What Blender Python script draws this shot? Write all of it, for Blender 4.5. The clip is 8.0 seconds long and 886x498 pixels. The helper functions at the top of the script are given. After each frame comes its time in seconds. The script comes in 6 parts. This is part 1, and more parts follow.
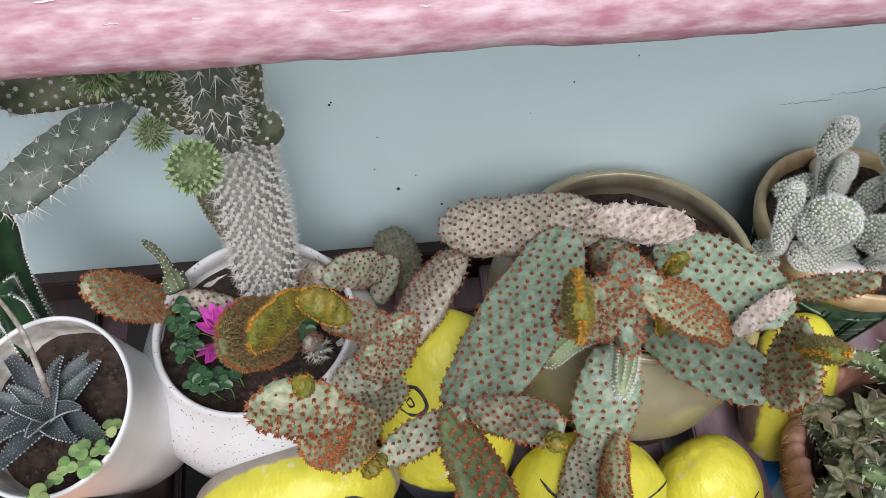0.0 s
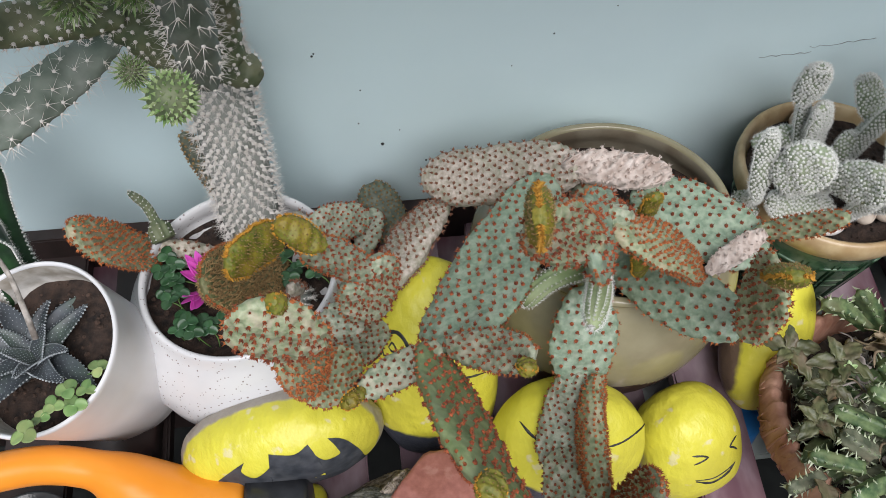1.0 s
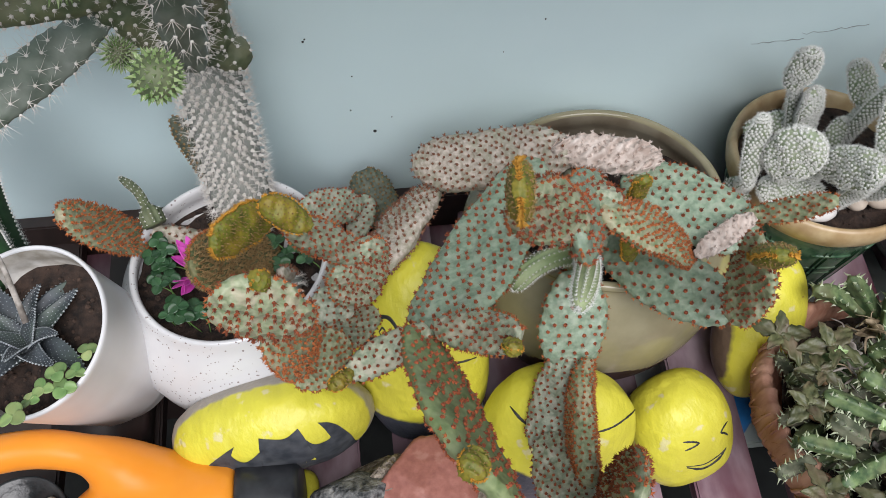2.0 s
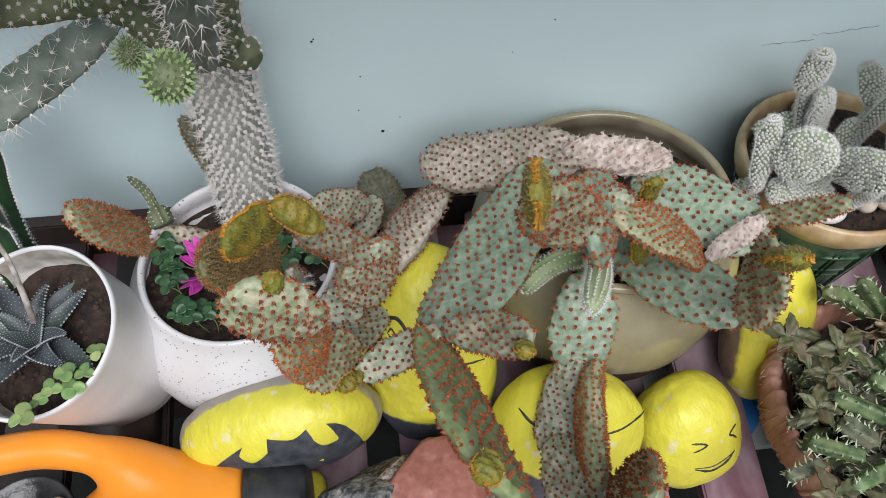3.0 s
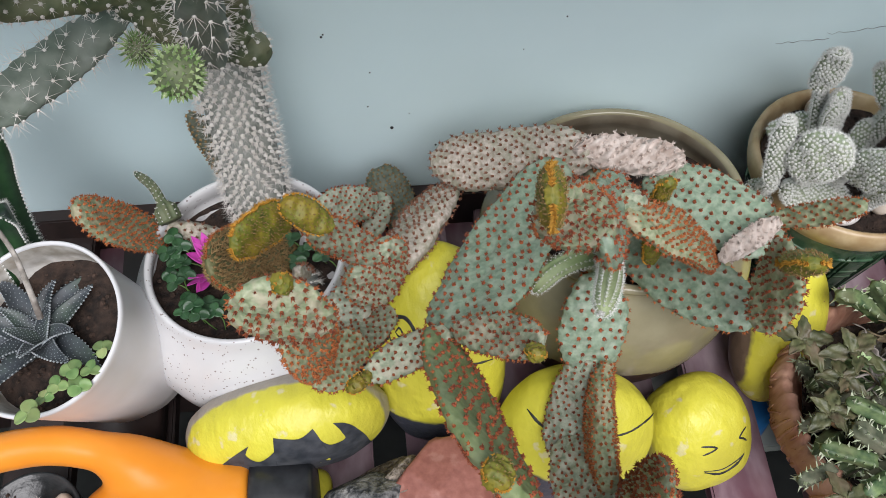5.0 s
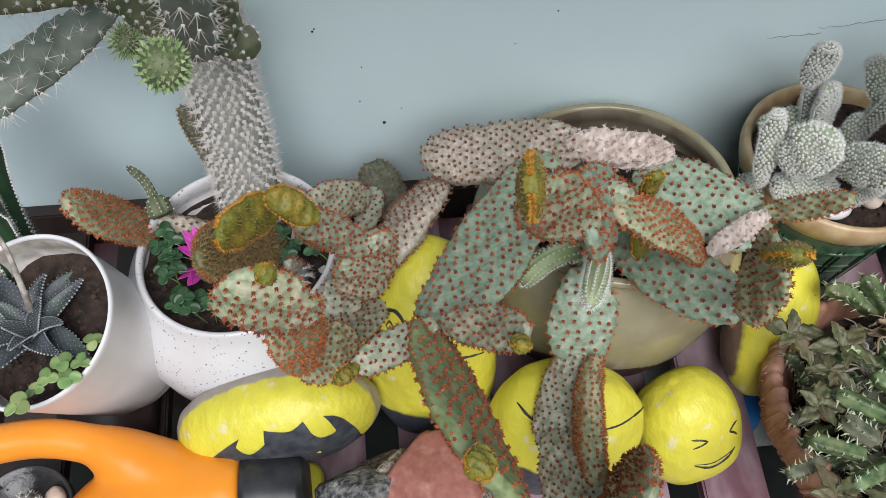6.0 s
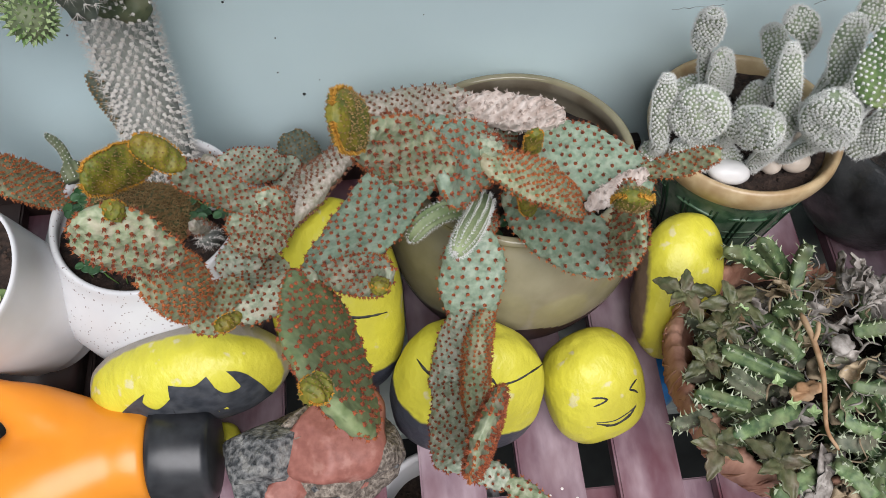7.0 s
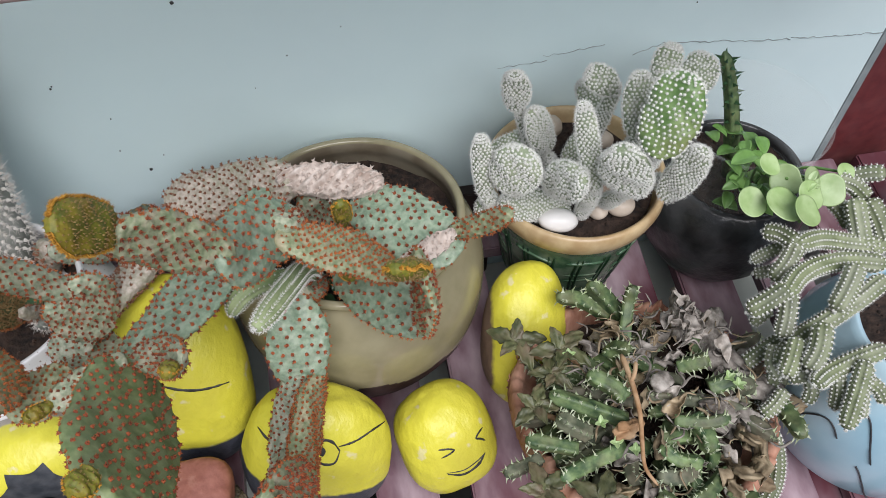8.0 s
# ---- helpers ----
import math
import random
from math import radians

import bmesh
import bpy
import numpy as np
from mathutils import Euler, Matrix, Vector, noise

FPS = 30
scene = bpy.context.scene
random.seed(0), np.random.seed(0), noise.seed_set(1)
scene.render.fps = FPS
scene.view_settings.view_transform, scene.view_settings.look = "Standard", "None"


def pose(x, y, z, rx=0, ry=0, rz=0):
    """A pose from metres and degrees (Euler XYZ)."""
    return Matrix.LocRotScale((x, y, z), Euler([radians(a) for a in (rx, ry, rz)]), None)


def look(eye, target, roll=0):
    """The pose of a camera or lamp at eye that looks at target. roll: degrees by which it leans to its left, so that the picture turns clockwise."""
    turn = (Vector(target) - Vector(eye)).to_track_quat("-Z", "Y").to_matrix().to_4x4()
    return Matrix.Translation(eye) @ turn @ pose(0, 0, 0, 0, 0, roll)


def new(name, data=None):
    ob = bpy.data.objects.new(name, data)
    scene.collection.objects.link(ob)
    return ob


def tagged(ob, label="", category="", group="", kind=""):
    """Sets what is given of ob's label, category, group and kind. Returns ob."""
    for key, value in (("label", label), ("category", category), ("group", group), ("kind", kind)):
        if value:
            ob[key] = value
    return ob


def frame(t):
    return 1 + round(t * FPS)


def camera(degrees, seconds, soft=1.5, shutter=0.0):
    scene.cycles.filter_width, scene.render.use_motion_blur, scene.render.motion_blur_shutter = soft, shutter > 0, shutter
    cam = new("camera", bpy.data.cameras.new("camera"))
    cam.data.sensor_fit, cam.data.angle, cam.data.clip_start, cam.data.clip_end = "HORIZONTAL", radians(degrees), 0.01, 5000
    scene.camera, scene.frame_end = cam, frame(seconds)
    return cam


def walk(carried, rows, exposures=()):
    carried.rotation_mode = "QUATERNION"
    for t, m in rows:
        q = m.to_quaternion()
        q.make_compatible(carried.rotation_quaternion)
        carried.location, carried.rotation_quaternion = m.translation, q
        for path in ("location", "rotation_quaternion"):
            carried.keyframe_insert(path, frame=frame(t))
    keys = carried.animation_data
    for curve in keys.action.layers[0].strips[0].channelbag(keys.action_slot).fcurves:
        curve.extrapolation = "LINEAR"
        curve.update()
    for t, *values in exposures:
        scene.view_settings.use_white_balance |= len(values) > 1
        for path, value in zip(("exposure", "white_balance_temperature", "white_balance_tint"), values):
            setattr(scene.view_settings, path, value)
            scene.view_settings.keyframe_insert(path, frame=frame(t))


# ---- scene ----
cam = camera(57.2, 8.0, soft=0.8)
PATH = [
    (0, (-0.0511, 0.0400, 0.9049), (0.0478, 0.7251, -0.0754), 2.04),
    (0.5, (-0.0348, 0.0190, 0.9012), (0.0654, 0.6923, -0.0871), 1.78),
    (1, (-0.0381, 0.0000, 0.8929), (0.0604, 0.6704, -0.0975), 1.92),
    (1.5, (-0.0267, -0.0110, 0.8878), (0.0701, 0.6573, -0.1042), 1.84),
    (3, (-0.0356, -0.0070, 0.8860), (0.0584, 0.6589, -0.1078), 1.88),
    (3.5, (-0.0365, 0.0020, 0.8850), (0.0541, 0.6643, -0.1116), 1.83),
    (4, (-0.0403, 0.0010, 0.8827), (0.0485, 0.6615, -0.1153), 1.85),
    (4.5, (-0.0393, 0.0010, 0.8827), (0.0478, 0.6615, -0.1153), 1.86),
    (6, (-0.0282, -0.0050, 0.8816), (0.0548, 0.6533, -0.1183), 1.69),
    (6.5, (0.0108, -0.0230, 0.8827), (0.0921, 0.6353, -0.1173), 1.50),
    (7, (0.0630, -0.0590, 0.8829), (0.1436, 0.5997, -0.1169), 1.39),
    (7.5, (0.1337, -0.0750, 0.9026), (0.2443, 0.5806, -0.0964), 1.37),
    (8, (0.1884, -0.0680, 0.9210), (0.3347, 0.6224, -0.0495), 1.46),
]
walk(cam, [(t, look(eye, target, roll)) for t, eye, target, roll in PATH])

# ---- light ----
world = bpy.data.worlds.new("sky")
scene.world = world
world.use_nodes = True
wn = world.node_tree
sky = wn.nodes.new("ShaderNodeTexSky")
sky.sky_type, sky.sun_disc = "NISHITA", False
sky.sun_elevation, sky.sun_rotation = radians(53), radians(175)
sky.air_density, sky.dust_density = 1.0, 1.5
wn.links.new(sky.outputs[0], wn.nodes["Background"].inputs[0])
wn.nodes["Background"].inputs[1].default_value = 0.035
sun_data = bpy.data.lights.new("sun", "SUN")
sun_data.energy, sun_data.angle, sun_data.color = 4.05, radians(46), (1.0, 0.985, 1.015)
sun = new("sun", sun_data)
sun.matrix_world = look((0.12, -1.4, 1.9), (0, 0, 0))
scene.view_settings.exposure = 0.0


# ---- materials ----
def surf(name, c1, c2, scale=40.0, rough=0.6, bump=0.2, c3=None, scale3=6.0, amount3=0.35, vary=0.0, stretch=(1, 1, 1), low=0.35, high=0.65, metal=0.0, spec=0.5, sss=0.0, trans=0.0, dist=0.002, detail=6.0, patch=(0.45, 0.7)):
    """A surface whose colour wanders between c1 and c2 in fine grain, with broad stains of c3."""
    m = bpy.data.materials.new(name)
    m.use_nodes = True
    t = m.node_tree
    n, l = t.nodes, t.links
    b = n["Principled BSDF"]
    co = n.new("ShaderNodeTexCoord")
    mp = n.new("ShaderNodeMapping")
    mp.inputs["Scale"].default_value = stretch
    l.new(co.outputs["Object"], mp.inputs[0])
    if vary:
        own = n.new("ShaderNodeObjectInfo")
        far = n.new("ShaderNodeMath")
        far.operation = "MULTIPLY"
        far.inputs[1].default_value = 23.0
        l.new(own.outputs["Random"], far.inputs[0])
        l.new(far.outputs[0], mp.inputs["Location"])
    fine = n.new("ShaderNodeTexNoise")
    fine.inputs["Scale"].default_value, fine.inputs["Detail"].default_value = scale, detail
    l.new(mp.outputs[0], fine.inputs["Vector"])
    ramp = n.new("ShaderNodeValToRGB")
    ramp.color_ramp.elements[0].position, ramp.color_ramp.elements[1].position = low, high
    ramp.color_ramp.elements[0].color, ramp.color_ramp.elements[1].color = (*c1, 1), (*c2, 1)
    l.new(fine.outputs["Fac"], ramp.inputs[0])
    col = ramp.outputs[0]
    if c3:
        broad = n.new("ShaderNodeTexNoise")
        broad.inputs["Scale"].default_value, broad.inputs["Detail"].default_value = scale3, 4
        l.new(mp.outputs[0], broad.inputs["Vector"])
        r3 = n.new("ShaderNodeValToRGB")
        r3.color_ramp.elements[0].position, r3.color_ramp.elements[1].position = patch
        r3.color_ramp.elements[0].color = (0, 0, 0, 1)
        r3.color_ramp.elements[1].color = (amount3, amount3, amount3, 1)
        l.new(broad.outputs["Fac"], r3.inputs[0])
        mix = n.new("ShaderNodeMix")
        mix.data_type = "RGBA"
        l.new(r3.outputs[0], mix.inputs[0])
        l.new(col, mix.inputs[6])
        mix.inputs[7].default_value = (*c3, 1)
        col = mix.outputs[2]
    if vary:
        info = n.new("ShaderNodeObjectInfo")
        hs = n.new("ShaderNodeHueSaturation")
        mr = n.new("ShaderNodeMapRange")
        mr.inputs[3].default_value, mr.inputs[4].default_value = 1 - vary, 1 + vary
        l.new(info.outputs["Random"], mr.inputs[0])
        l.new(mr.outputs[0], hs.inputs["Value"])
        l.new(col, hs.inputs["Color"])
        col = hs.outputs[0]
    l.new(col, b.inputs["Base Color"])
    b.inputs["Roughness"].default_value, b.inputs["Metallic"].default_value = rough, metal
    b.inputs["Specular IOR Level"].default_value = spec
    if sss:
        b.inputs["Subsurface Weight"].default_value = sss
        b.inputs["Subsurface Radius"].default_value = (0.004, 0.005, 0.002)
        b.inputs["Subsurface Scale"].default_value = 1.0
    if trans:
        b.inputs["Transmission Weight"].default_value = trans
    if bump:
        bp = n.new("ShaderNodeBump")
        bp.inputs["Strength"].default_value, bp.inputs["Distance"].default_value = bump, dist
        l.new(fine.outputs["Fac"], bp.inputs["Height"])
        l.new(bp.outputs[0], b.inputs["Normal"])
    return m


M = {}
M["wall"] = surf("wall_paint", (0.65, 0.80, 0.825), (0.69, 0.835, 0.855), 9, 0.55, 0.12, (0.61, 0.755, 0.765), 2.2, 0.5, dist=0.004)
M["red"] = surf("dark_red_paint", (0.10, 0.018, 0.022), (0.14, 0.028, 0.03), 60, 0.5, 0.2, (0.2, 0.08, 0.08), 25, 0.2)
M["trim"] = surf("shaded_edge", (0.2, 0.24, 0.25), (0.26, 0.3, 0.31), 40, 0.7, 0.2)
# floor colour taken near black to give the shade under the bench
M["floor"] = surf("shaded_floor", (0.018, 0.020, 0.020), (0.042, 0.046, 0.044), 14, 0.6, 0.1, (0.012, 0.013, 0.012), 4, 0.5)
M["board"] = surf("pale_painted_board", (0.48, 0.54, 0.50), (0.58, 0.63, 0.58), 14, 0.6, 0.1, (0.3, 0.34, 0.3), 9, 0.7)
# maroon patches: worn paint, enlarged to put shade between the pots into the colour
M["slat"] = surf("mauve_painted_wood", (0.20, 0.12, 0.148), (0.42, 0.315, 0.35), 34, 0.40, 0.35, (0.11, 0.020, 0.032), 11, 0.9, 0.10, (1, 0.4, 1), detail=9.0, patch=(0.44, 0.60))
M["slat_dark"] = surf("dark_shaded_wood", (0.012, 0.008, 0.007), (0.03, 0.018, 0.016), 30, 0.5, 0.25, (0.07, 0.04, 0.035), 8, 0.5, 0.1, (1, 0.2, 1))
M["rail"] = surf("pink_painted_plank", (0.45, 0.21, 0.265), (0.70, 0.52, 0.56), 150, 0.55, 0.5, (0.38, 0.13, 0.18), 120, 0.6, 0, (0.35, 1, 1), 0.32, 0.66, detail=10.0)
M["chip"] = surf("bare_primer", (0.7, 0.62, 0.6), (0.8, 0.75, 0.72), 60, 0.7, 0.2)
M["crack"] = surf("crack_dark", (0.2, 0.23, 0.23), (0.32, 0.37, 0.37), 60, 0.9, 0)
M["speck"] = surf("fly_speck", (0.01, 0.012, 0.012), (0.04, 0.04, 0.04), 60, 0.8, 0)
M["bowl"] = surf("olive_glaze", (0.24, 0.215, 0.13), (0.30, 0.27, 0.17), 30, 0.2, 0.05, (0.20, 0.16, 0.10), 7, 0.6)
M["bowl_low"] = surf("brown_glaze", (0.018, 0.009, 0.009), (0.05, 0.026, 0.024), 30, 0.45, 0.1, (0.07, 0.04, 0.03), 7, 0.5, spec=0.25)
M["bowl_in"] = surf("glaze_inside", (0.16, 0.13, 0.09), (0.30, 0.27, 0.2), 24, 0.4, 0.2, (0.07, 0.05, 0.035), 12, 0.6)
M["soil"] = surf("damp_soil", (0.008, 0.005, 0.004), (0.04, 0.024, 0.017), 120, 0.95, 1.0, (0.06, 0.036, 0.026), 30, 0.5, dist=0.006)
M["crumb"] = surf("soil_crumb", (0.015, 0.009, 0.006), (0.06, 0.036, 0.026), 200, 0.95, 0.6, vary=0.4)
M["green_pot"] = surf("green_glaze", (0.03, 0.075, 0.04), (0.09, 0.16, 0.095), 60, 0.25, 0.2, (0.22, 0.26, 0.19), 40, 0.6)
M["green_cut"] = surf("green_groove_shade", (0.006, 0.02, 0.01), (0.012, 0.035, 0.016), 40, 0.3, 0.1)
M["tan_rim"] = surf("tan_rim_glaze", (0.42, 0.29, 0.15), (0.56, 0.43, 0.25), 50, 0.35, 0.1, (0.25, 0.14, 0.07), 20, 0.6)
M["white_pot"] = surf("white_plastic", (0.66, 0.66, 0.675), (0.71, 0.71, 0.72), 25, 0.35, 0.04, (0.55, 0.50, 0.44), 9, 0.45)
M["stain"] = surf("limescale_inside", (0.36, 0.33, 0.28), (0.72, 0.70, 0.66), 60, 0.6, 0.2, (0.25, 0.2, 0.15), 25, 0.5)
M["orange"] = surf("orange_plastic", (0.78, 0.26, 0.02), (0.84, 0.31, 0.03), 12, 0.32, 0.04, (0.62, 0.19, 0.02), 7, 0.4)
M["black"] = surf("black_plastic", (0.012, 0.013, 0.016), (0.03, 0.032, 0.036), 60, 0.35, 0.1, (0.08, 0.08, 0.08), 20, 0.3)
M["blue"] = surf("blue_plastic", (0.03, 0.20, 0.55), (0.05, 0.27, 0.62), 30, 0.3, 0.05)
M["skyblue"] = surf("pale_blue_glaze", (0.30, 0.50, 0.62), (0.42, 0.60, 0.70), 10, 0.2, 0.05, (0.55, 0.68, 0.74), 8, 0.6)
M["dark_pot"] = surf("black_clay", (0.012, 0.0125, 0.013), (0.045, 0.046, 0.048), 26, 0.30, 0.9, (0.12, 0.122, 0.125), 18, 0.6, dist=0.006)
M["grime"] = surf("white_mineral_bloom", (0.18, 0.19, 0.2), (0.5, 0.51, 0.52), 70, 0.8, 0.3)
M["coir"] = surf("coconut_shell", (0.36, 0.165, 0.105), (0.62, 0.36, 0.26), 60, 0.8, 1.0, (0.20, 0.08, 0.05), 18, 0.6, 0, (1, 1, 0.22))
M["bark"] = surf("dry_bark", (0.28, 0.15, 0.07), (0.46, 0.28, 0.15), 60, 0.8, 0.5, (0.55, 0.42, 0.28), 30, 0.5)
M["dead"] = surf("dead_grey_leaf", (0.16, 0.14, 0.12), (0.46, 0.42, 0.38), 110, 0.85, 0.6, (0.08, 0.06, 0.05), 40, 0.6, 0.25)
M["dead_tan"] = surf("dead_tan_leaf", (0.19, 0.14, 0.08), (0.44, 0.35, 0.23), 110, 0.8, 0.6, (0.11, 0.075, 0.045), 40, 0.6, 0.25)
# cactus skins
M["pad_main"] = surf("pad_blue_green", (0.150, 0.215, 0.145), (0.265, 0.335, 0.24), 200, 0.5, 0.4, (0.40, 0.42, 0.34), 90, 0.28, 0.12, sss=0.05, patch=(0.5, 0.62))
M["pad_mid"] = surf("pad_green", (0.19, 0.24, 0.13), (0.37, 0.40, 0.26), 200, 0.5, 0.5, (0.50, 0.42, 0.32), 90, 0.5, 0.12, sss=0.05, patch=(0.5, 0.62))
M["pad_old"] = surf("pad_grey_green", (0.18, 0.225, 0.145), (0.37, 0.395, 0.285), 200, 0.6, 0.5, (0.48, 0.40, 0.32), 90, 0.4, 0.12, patch=(0.5, 0.62))
M["pad_dark"] = surf("pad_dark_green", (0.17, 0.21, 0.11), (0.34, 0.36, 0.225), 200, 0.6, 0.5, (0.46, 0.34, 0.24), 90, 0.4, 0.12, patch=(0.5, 0.62))
M["pad_olive"] = surf("pad_olive_brown", (0.07, 0.085, 0.028), (0.16, 0.165, 0.07), 200, 0.65, 0.5, (0.22, 0.15, 0.07), 90, 0.4, 0.12, patch=(0.5, 0.62))
# joint skin in a darker copy, its colour carrying the shade at the back
M["pad_shade"] = surf("pad_shaded_grey_green", (0.045, 0.06, 0.042), (0.10, 0.12, 0.085), 160, 0.65, 0.4, (0.16, 0.16, 0.12), 60, 0.4, 0.1)
M["tuft_olive"] = surf("tan_bristle", (0.16, 0.09, 0.03), (0.34, 0.23, 0.10), 300, 0.85, 0, vary=0.2)
M["pad_pale"] = surf("pad_pale_grey", (0.19, 0.23, 0.16), (0.38, 0.41, 0.31), 200, 0.6, 0.5, (0.46, 0.42, 0.35), 90, 0.5, 0.1, patch=(0.5, 0.62))
M["pad_stem"] = surf("pad_corky", (0.29, 0.255, 0.20), (0.52, 0.455, 0.395), 220, 0.75, 0.6, (0.20, 0.23, 0.14), 60, 0.6, 0.08)
M["pad_dry"] = surf("pad_dried", (0.36, 0.295, 0.255), (0.60, 0.525, 0.475), 110, 0.85, 0.9, (0.25, 0.17, 0.13), 40, 0.5, 0.08)
M["pad_young"] = surf("pad_young", (0.09, 0.11, 0.012), (0.19, 0.175, 0.018), 260, 0.6, 0.4, (0.36, 0.21, 0.02), 60, 0.4, 0.12)
M["pad_fuzz"] = surf("pad_bright_green", (0.17, 0.22, 0.13), (0.27, 0.325, 0.20), 40, 0.5, 0.1, (0.36, 0.38, 0.29), 20, 0.4, 0.15, sss=0.05)
M["trunk"] = surf("trunk_grey_green", (0.165, 0.18, 0.155), (0.30, 0.315, 0.285), 36, 0.65, 0.2, (0.47, 0.47, 0.44), 16, 0.6, 0.1)
M["joint_grey"] = surf("joint_grey_green", (0.075, 0.10, 0.075), (0.15, 0.18, 0.145), 60, 0.6, 0.3, (0.24, 0.26, 0.23), 24, 0.5, 0.1)
M["trunk_green"] = surf("trunk_moss_green", (0.065, 0.09, 0.042), (0.14, 0.165, 0.085), 60, 0.65, 0.3, (0.22, 0.20, 0.13), 30, 0.5, 0.12)
M["tuft"] = surf("rust_bristle", (0.12, 0.026, 0.012), (0.36, 0.095, 0.034), 300, 0.85, 0, vary=0.2)
M["tuft_orange"] = surf("orange_bristle", (0.20, 0.052, 0.016), (0.42, 0.135, 0.040), 300, 0.85, 0, vary=0.2)
M["tuft_gold"] = surf("golden_bristle", (0.38, 0.18, 0.015), (0.60, 0.31, 0.04), 300, 0.8, 0, vary=0.15)
M["tuft_brown"] = surf("brown_bristle", (0.14, 0.055, 0.03), (0.26, 0.12, 0.07), 300, 0.8, 0, vary=0.25)
M["tuft_white"] = surf("white_bristle", (0.62, 0.62, 0.585), (0.80, 0.80, 0.77), 300, 0.8, 0)
M["spine"] = surf("bone_spine", (0.62, 0.58, 0.53), (0.80, 0.77, 0.73), 200, 0.6, 0)
M["spine_green"] = surf("green_spine", (0.10, 0.20, 0.045), (0.36, 0.45, 0.22), 130, 0.6, 0)
# leaves
M["leaf_dark"] = surf("dark_leaf", (0.018, 0.055, 0.022), (0.04, 0.10, 0.04), 60, 0.35, 0.2, vary=0.3)
M["leaf_clover"] = surf("clover_leaf", (0.115, 0.22, 0.065), (0.19, 0.31, 0.11), 60, 0.45, 0.1, (0.42, 0.40, 0.18), 18, 0.6, 0.3, sss=0.05)
M["leaf_lime"] = surf("lime_leaf", (0.25, 0.37, 0.14), (0.35, 0.47, 0.22), 60, 0.42, 0.1, (0.42, 0.52, 0.30), 30, 0.5, 0.15)
M["leaf_mid"] = surf("mid_leaf", (0.085, 0.19, 0.04), (0.17, 0.31, 0.09), 40, 0.4, 0.1, vary=0.25)
M["leaf_edge"] = surf("olive_leaf_brown_edge", (0.045, 0.055, 0.02), (0.125, 0.13, 0.06), 120, 0.5, 0.3, (0.17, 0.115, 0.08), 50, 0.7, 0.25)
M["pad_leaf"] = surf("pad_leaf_green", (0.145, 0.205, 0.08), (0.27, 0.325, 0.155), 110, 0.5, 0.3, (0.36, 0.36, 0.24), 36, 0.3, 0.1, sss=0.05)
M["shoot"] = surf("pale_shoot", (0.20, 0.27, 0.12), (0.34, 0.40, 0.22), 60, 0.6, 0.2, vary=0.1)
M["tooth"] = surf("pale_tooth", (0.30, 0.37, 0.20), (0.52, 0.56, 0.42), 90, 0.6, 0.0)
M["stapelia"] = surf("stem_fresh_green", (0.035, 0.075, 0.030), (0.17, 0.24, 0.10), 90, 0.55, 0.4, (0.13, 0.115, 0.06), 40, 0.6, 0.3)
M["stapelia_old"] = surf("stem_faded_green", (0.06, 0.075, 0.045), (0.17, 0.18, 0.12), 90, 0.65, 0.4, (0.21, 0.165, 0.12), 40, 0.6, 0.25)
M["haworthia"] = surf("slate_green_leaf", (0.028, 0.034, 0.041), (0.075, 0.087, 0.10), 60, 0.5, 0.2, (0.05, 0.085, 0.045), 30, 0.6, 0.15)
M["pearl"] = surf("pearl_ridge", (0.22, 0.25, 0.27), (0.42, 0.45, 0.46), 200, 0.6, 0)
M["peanut"] = surf("peanut_stem", (0.115, 0.14, 0.07), (0.21, 0.24, 0.135), 60, 0.6, 0.2, (0.30, 0.31, 0.25), 24, 0.6, 0.2)
M["flower"] = surf("magenta_petal", (0.52, 0.05, 0.36), (0.72, 0.12, 0.55), 40, 0.5, 0.1, vary=0.15, sss=0.1)
# stones
M["egg_white"] = surf("white_pebble", (0.78, 0.76, 0.74), (0.84, 0.82, 0.8), 30, 0.4, 0.08, vary=0.05)
M["egg_tan"] = surf("cream_pebble", (0.48, 0.38, 0.29), (0.64, 0.55, 0.46), 25, 0.45, 0.12, (0.36, 0.22, 0.15), 12, 0.6, 0.15)
M["rock"] = surf("river_rock", (0.16, 0.15, 0.145), (0.30, 0.29, 0.275), 35, 0.75, 0.5, (0.10, 0.10, 0.10), 12, 0.5)
M["rock_grey"] = surf("grey_pebble_stone", (0.03, 0.033, 0.035), (0.21, 0.21, 0.205), 190, 0.7, 1.0, (0.36, 0.35, 0.32), 70, 0.5, low=0.38, high=0.66, detail=12.0, dist=0.004, patch=(0.52, 0.62))
M["rock_red"] = surf("red_jasper_stone", (0.26, 0.095, 0.072), (0.36, 0.145, 0.112), 120, 0.55, 0.4, (0.45, 0.25, 0.20), 60, 0.35, detail=10.0, patch=(0.58, 0.68))
M["mortar"] = surf("sandy_matrix", (0.12, 0.095, 0.075), (0.40, 0.34, 0.28), 220, 0.9, 1.0, (0.07, 0.055, 0.045), 80, 0.7, dist=0.008, detail=12.0)
M["paint_dark"] = surf("slate_paint", (0.022, 0.026, 0.033), (0.055, 0.06, 0.07), 90, 0.6, 0.2, (0.12, 0.12, 0.12), 40, 0.3)
M["stroke"] = surf("black_brush_line", (0.012, 0.012, 0.012), (0.05, 0.05, 0.045), 150, 0.6, 0.1)


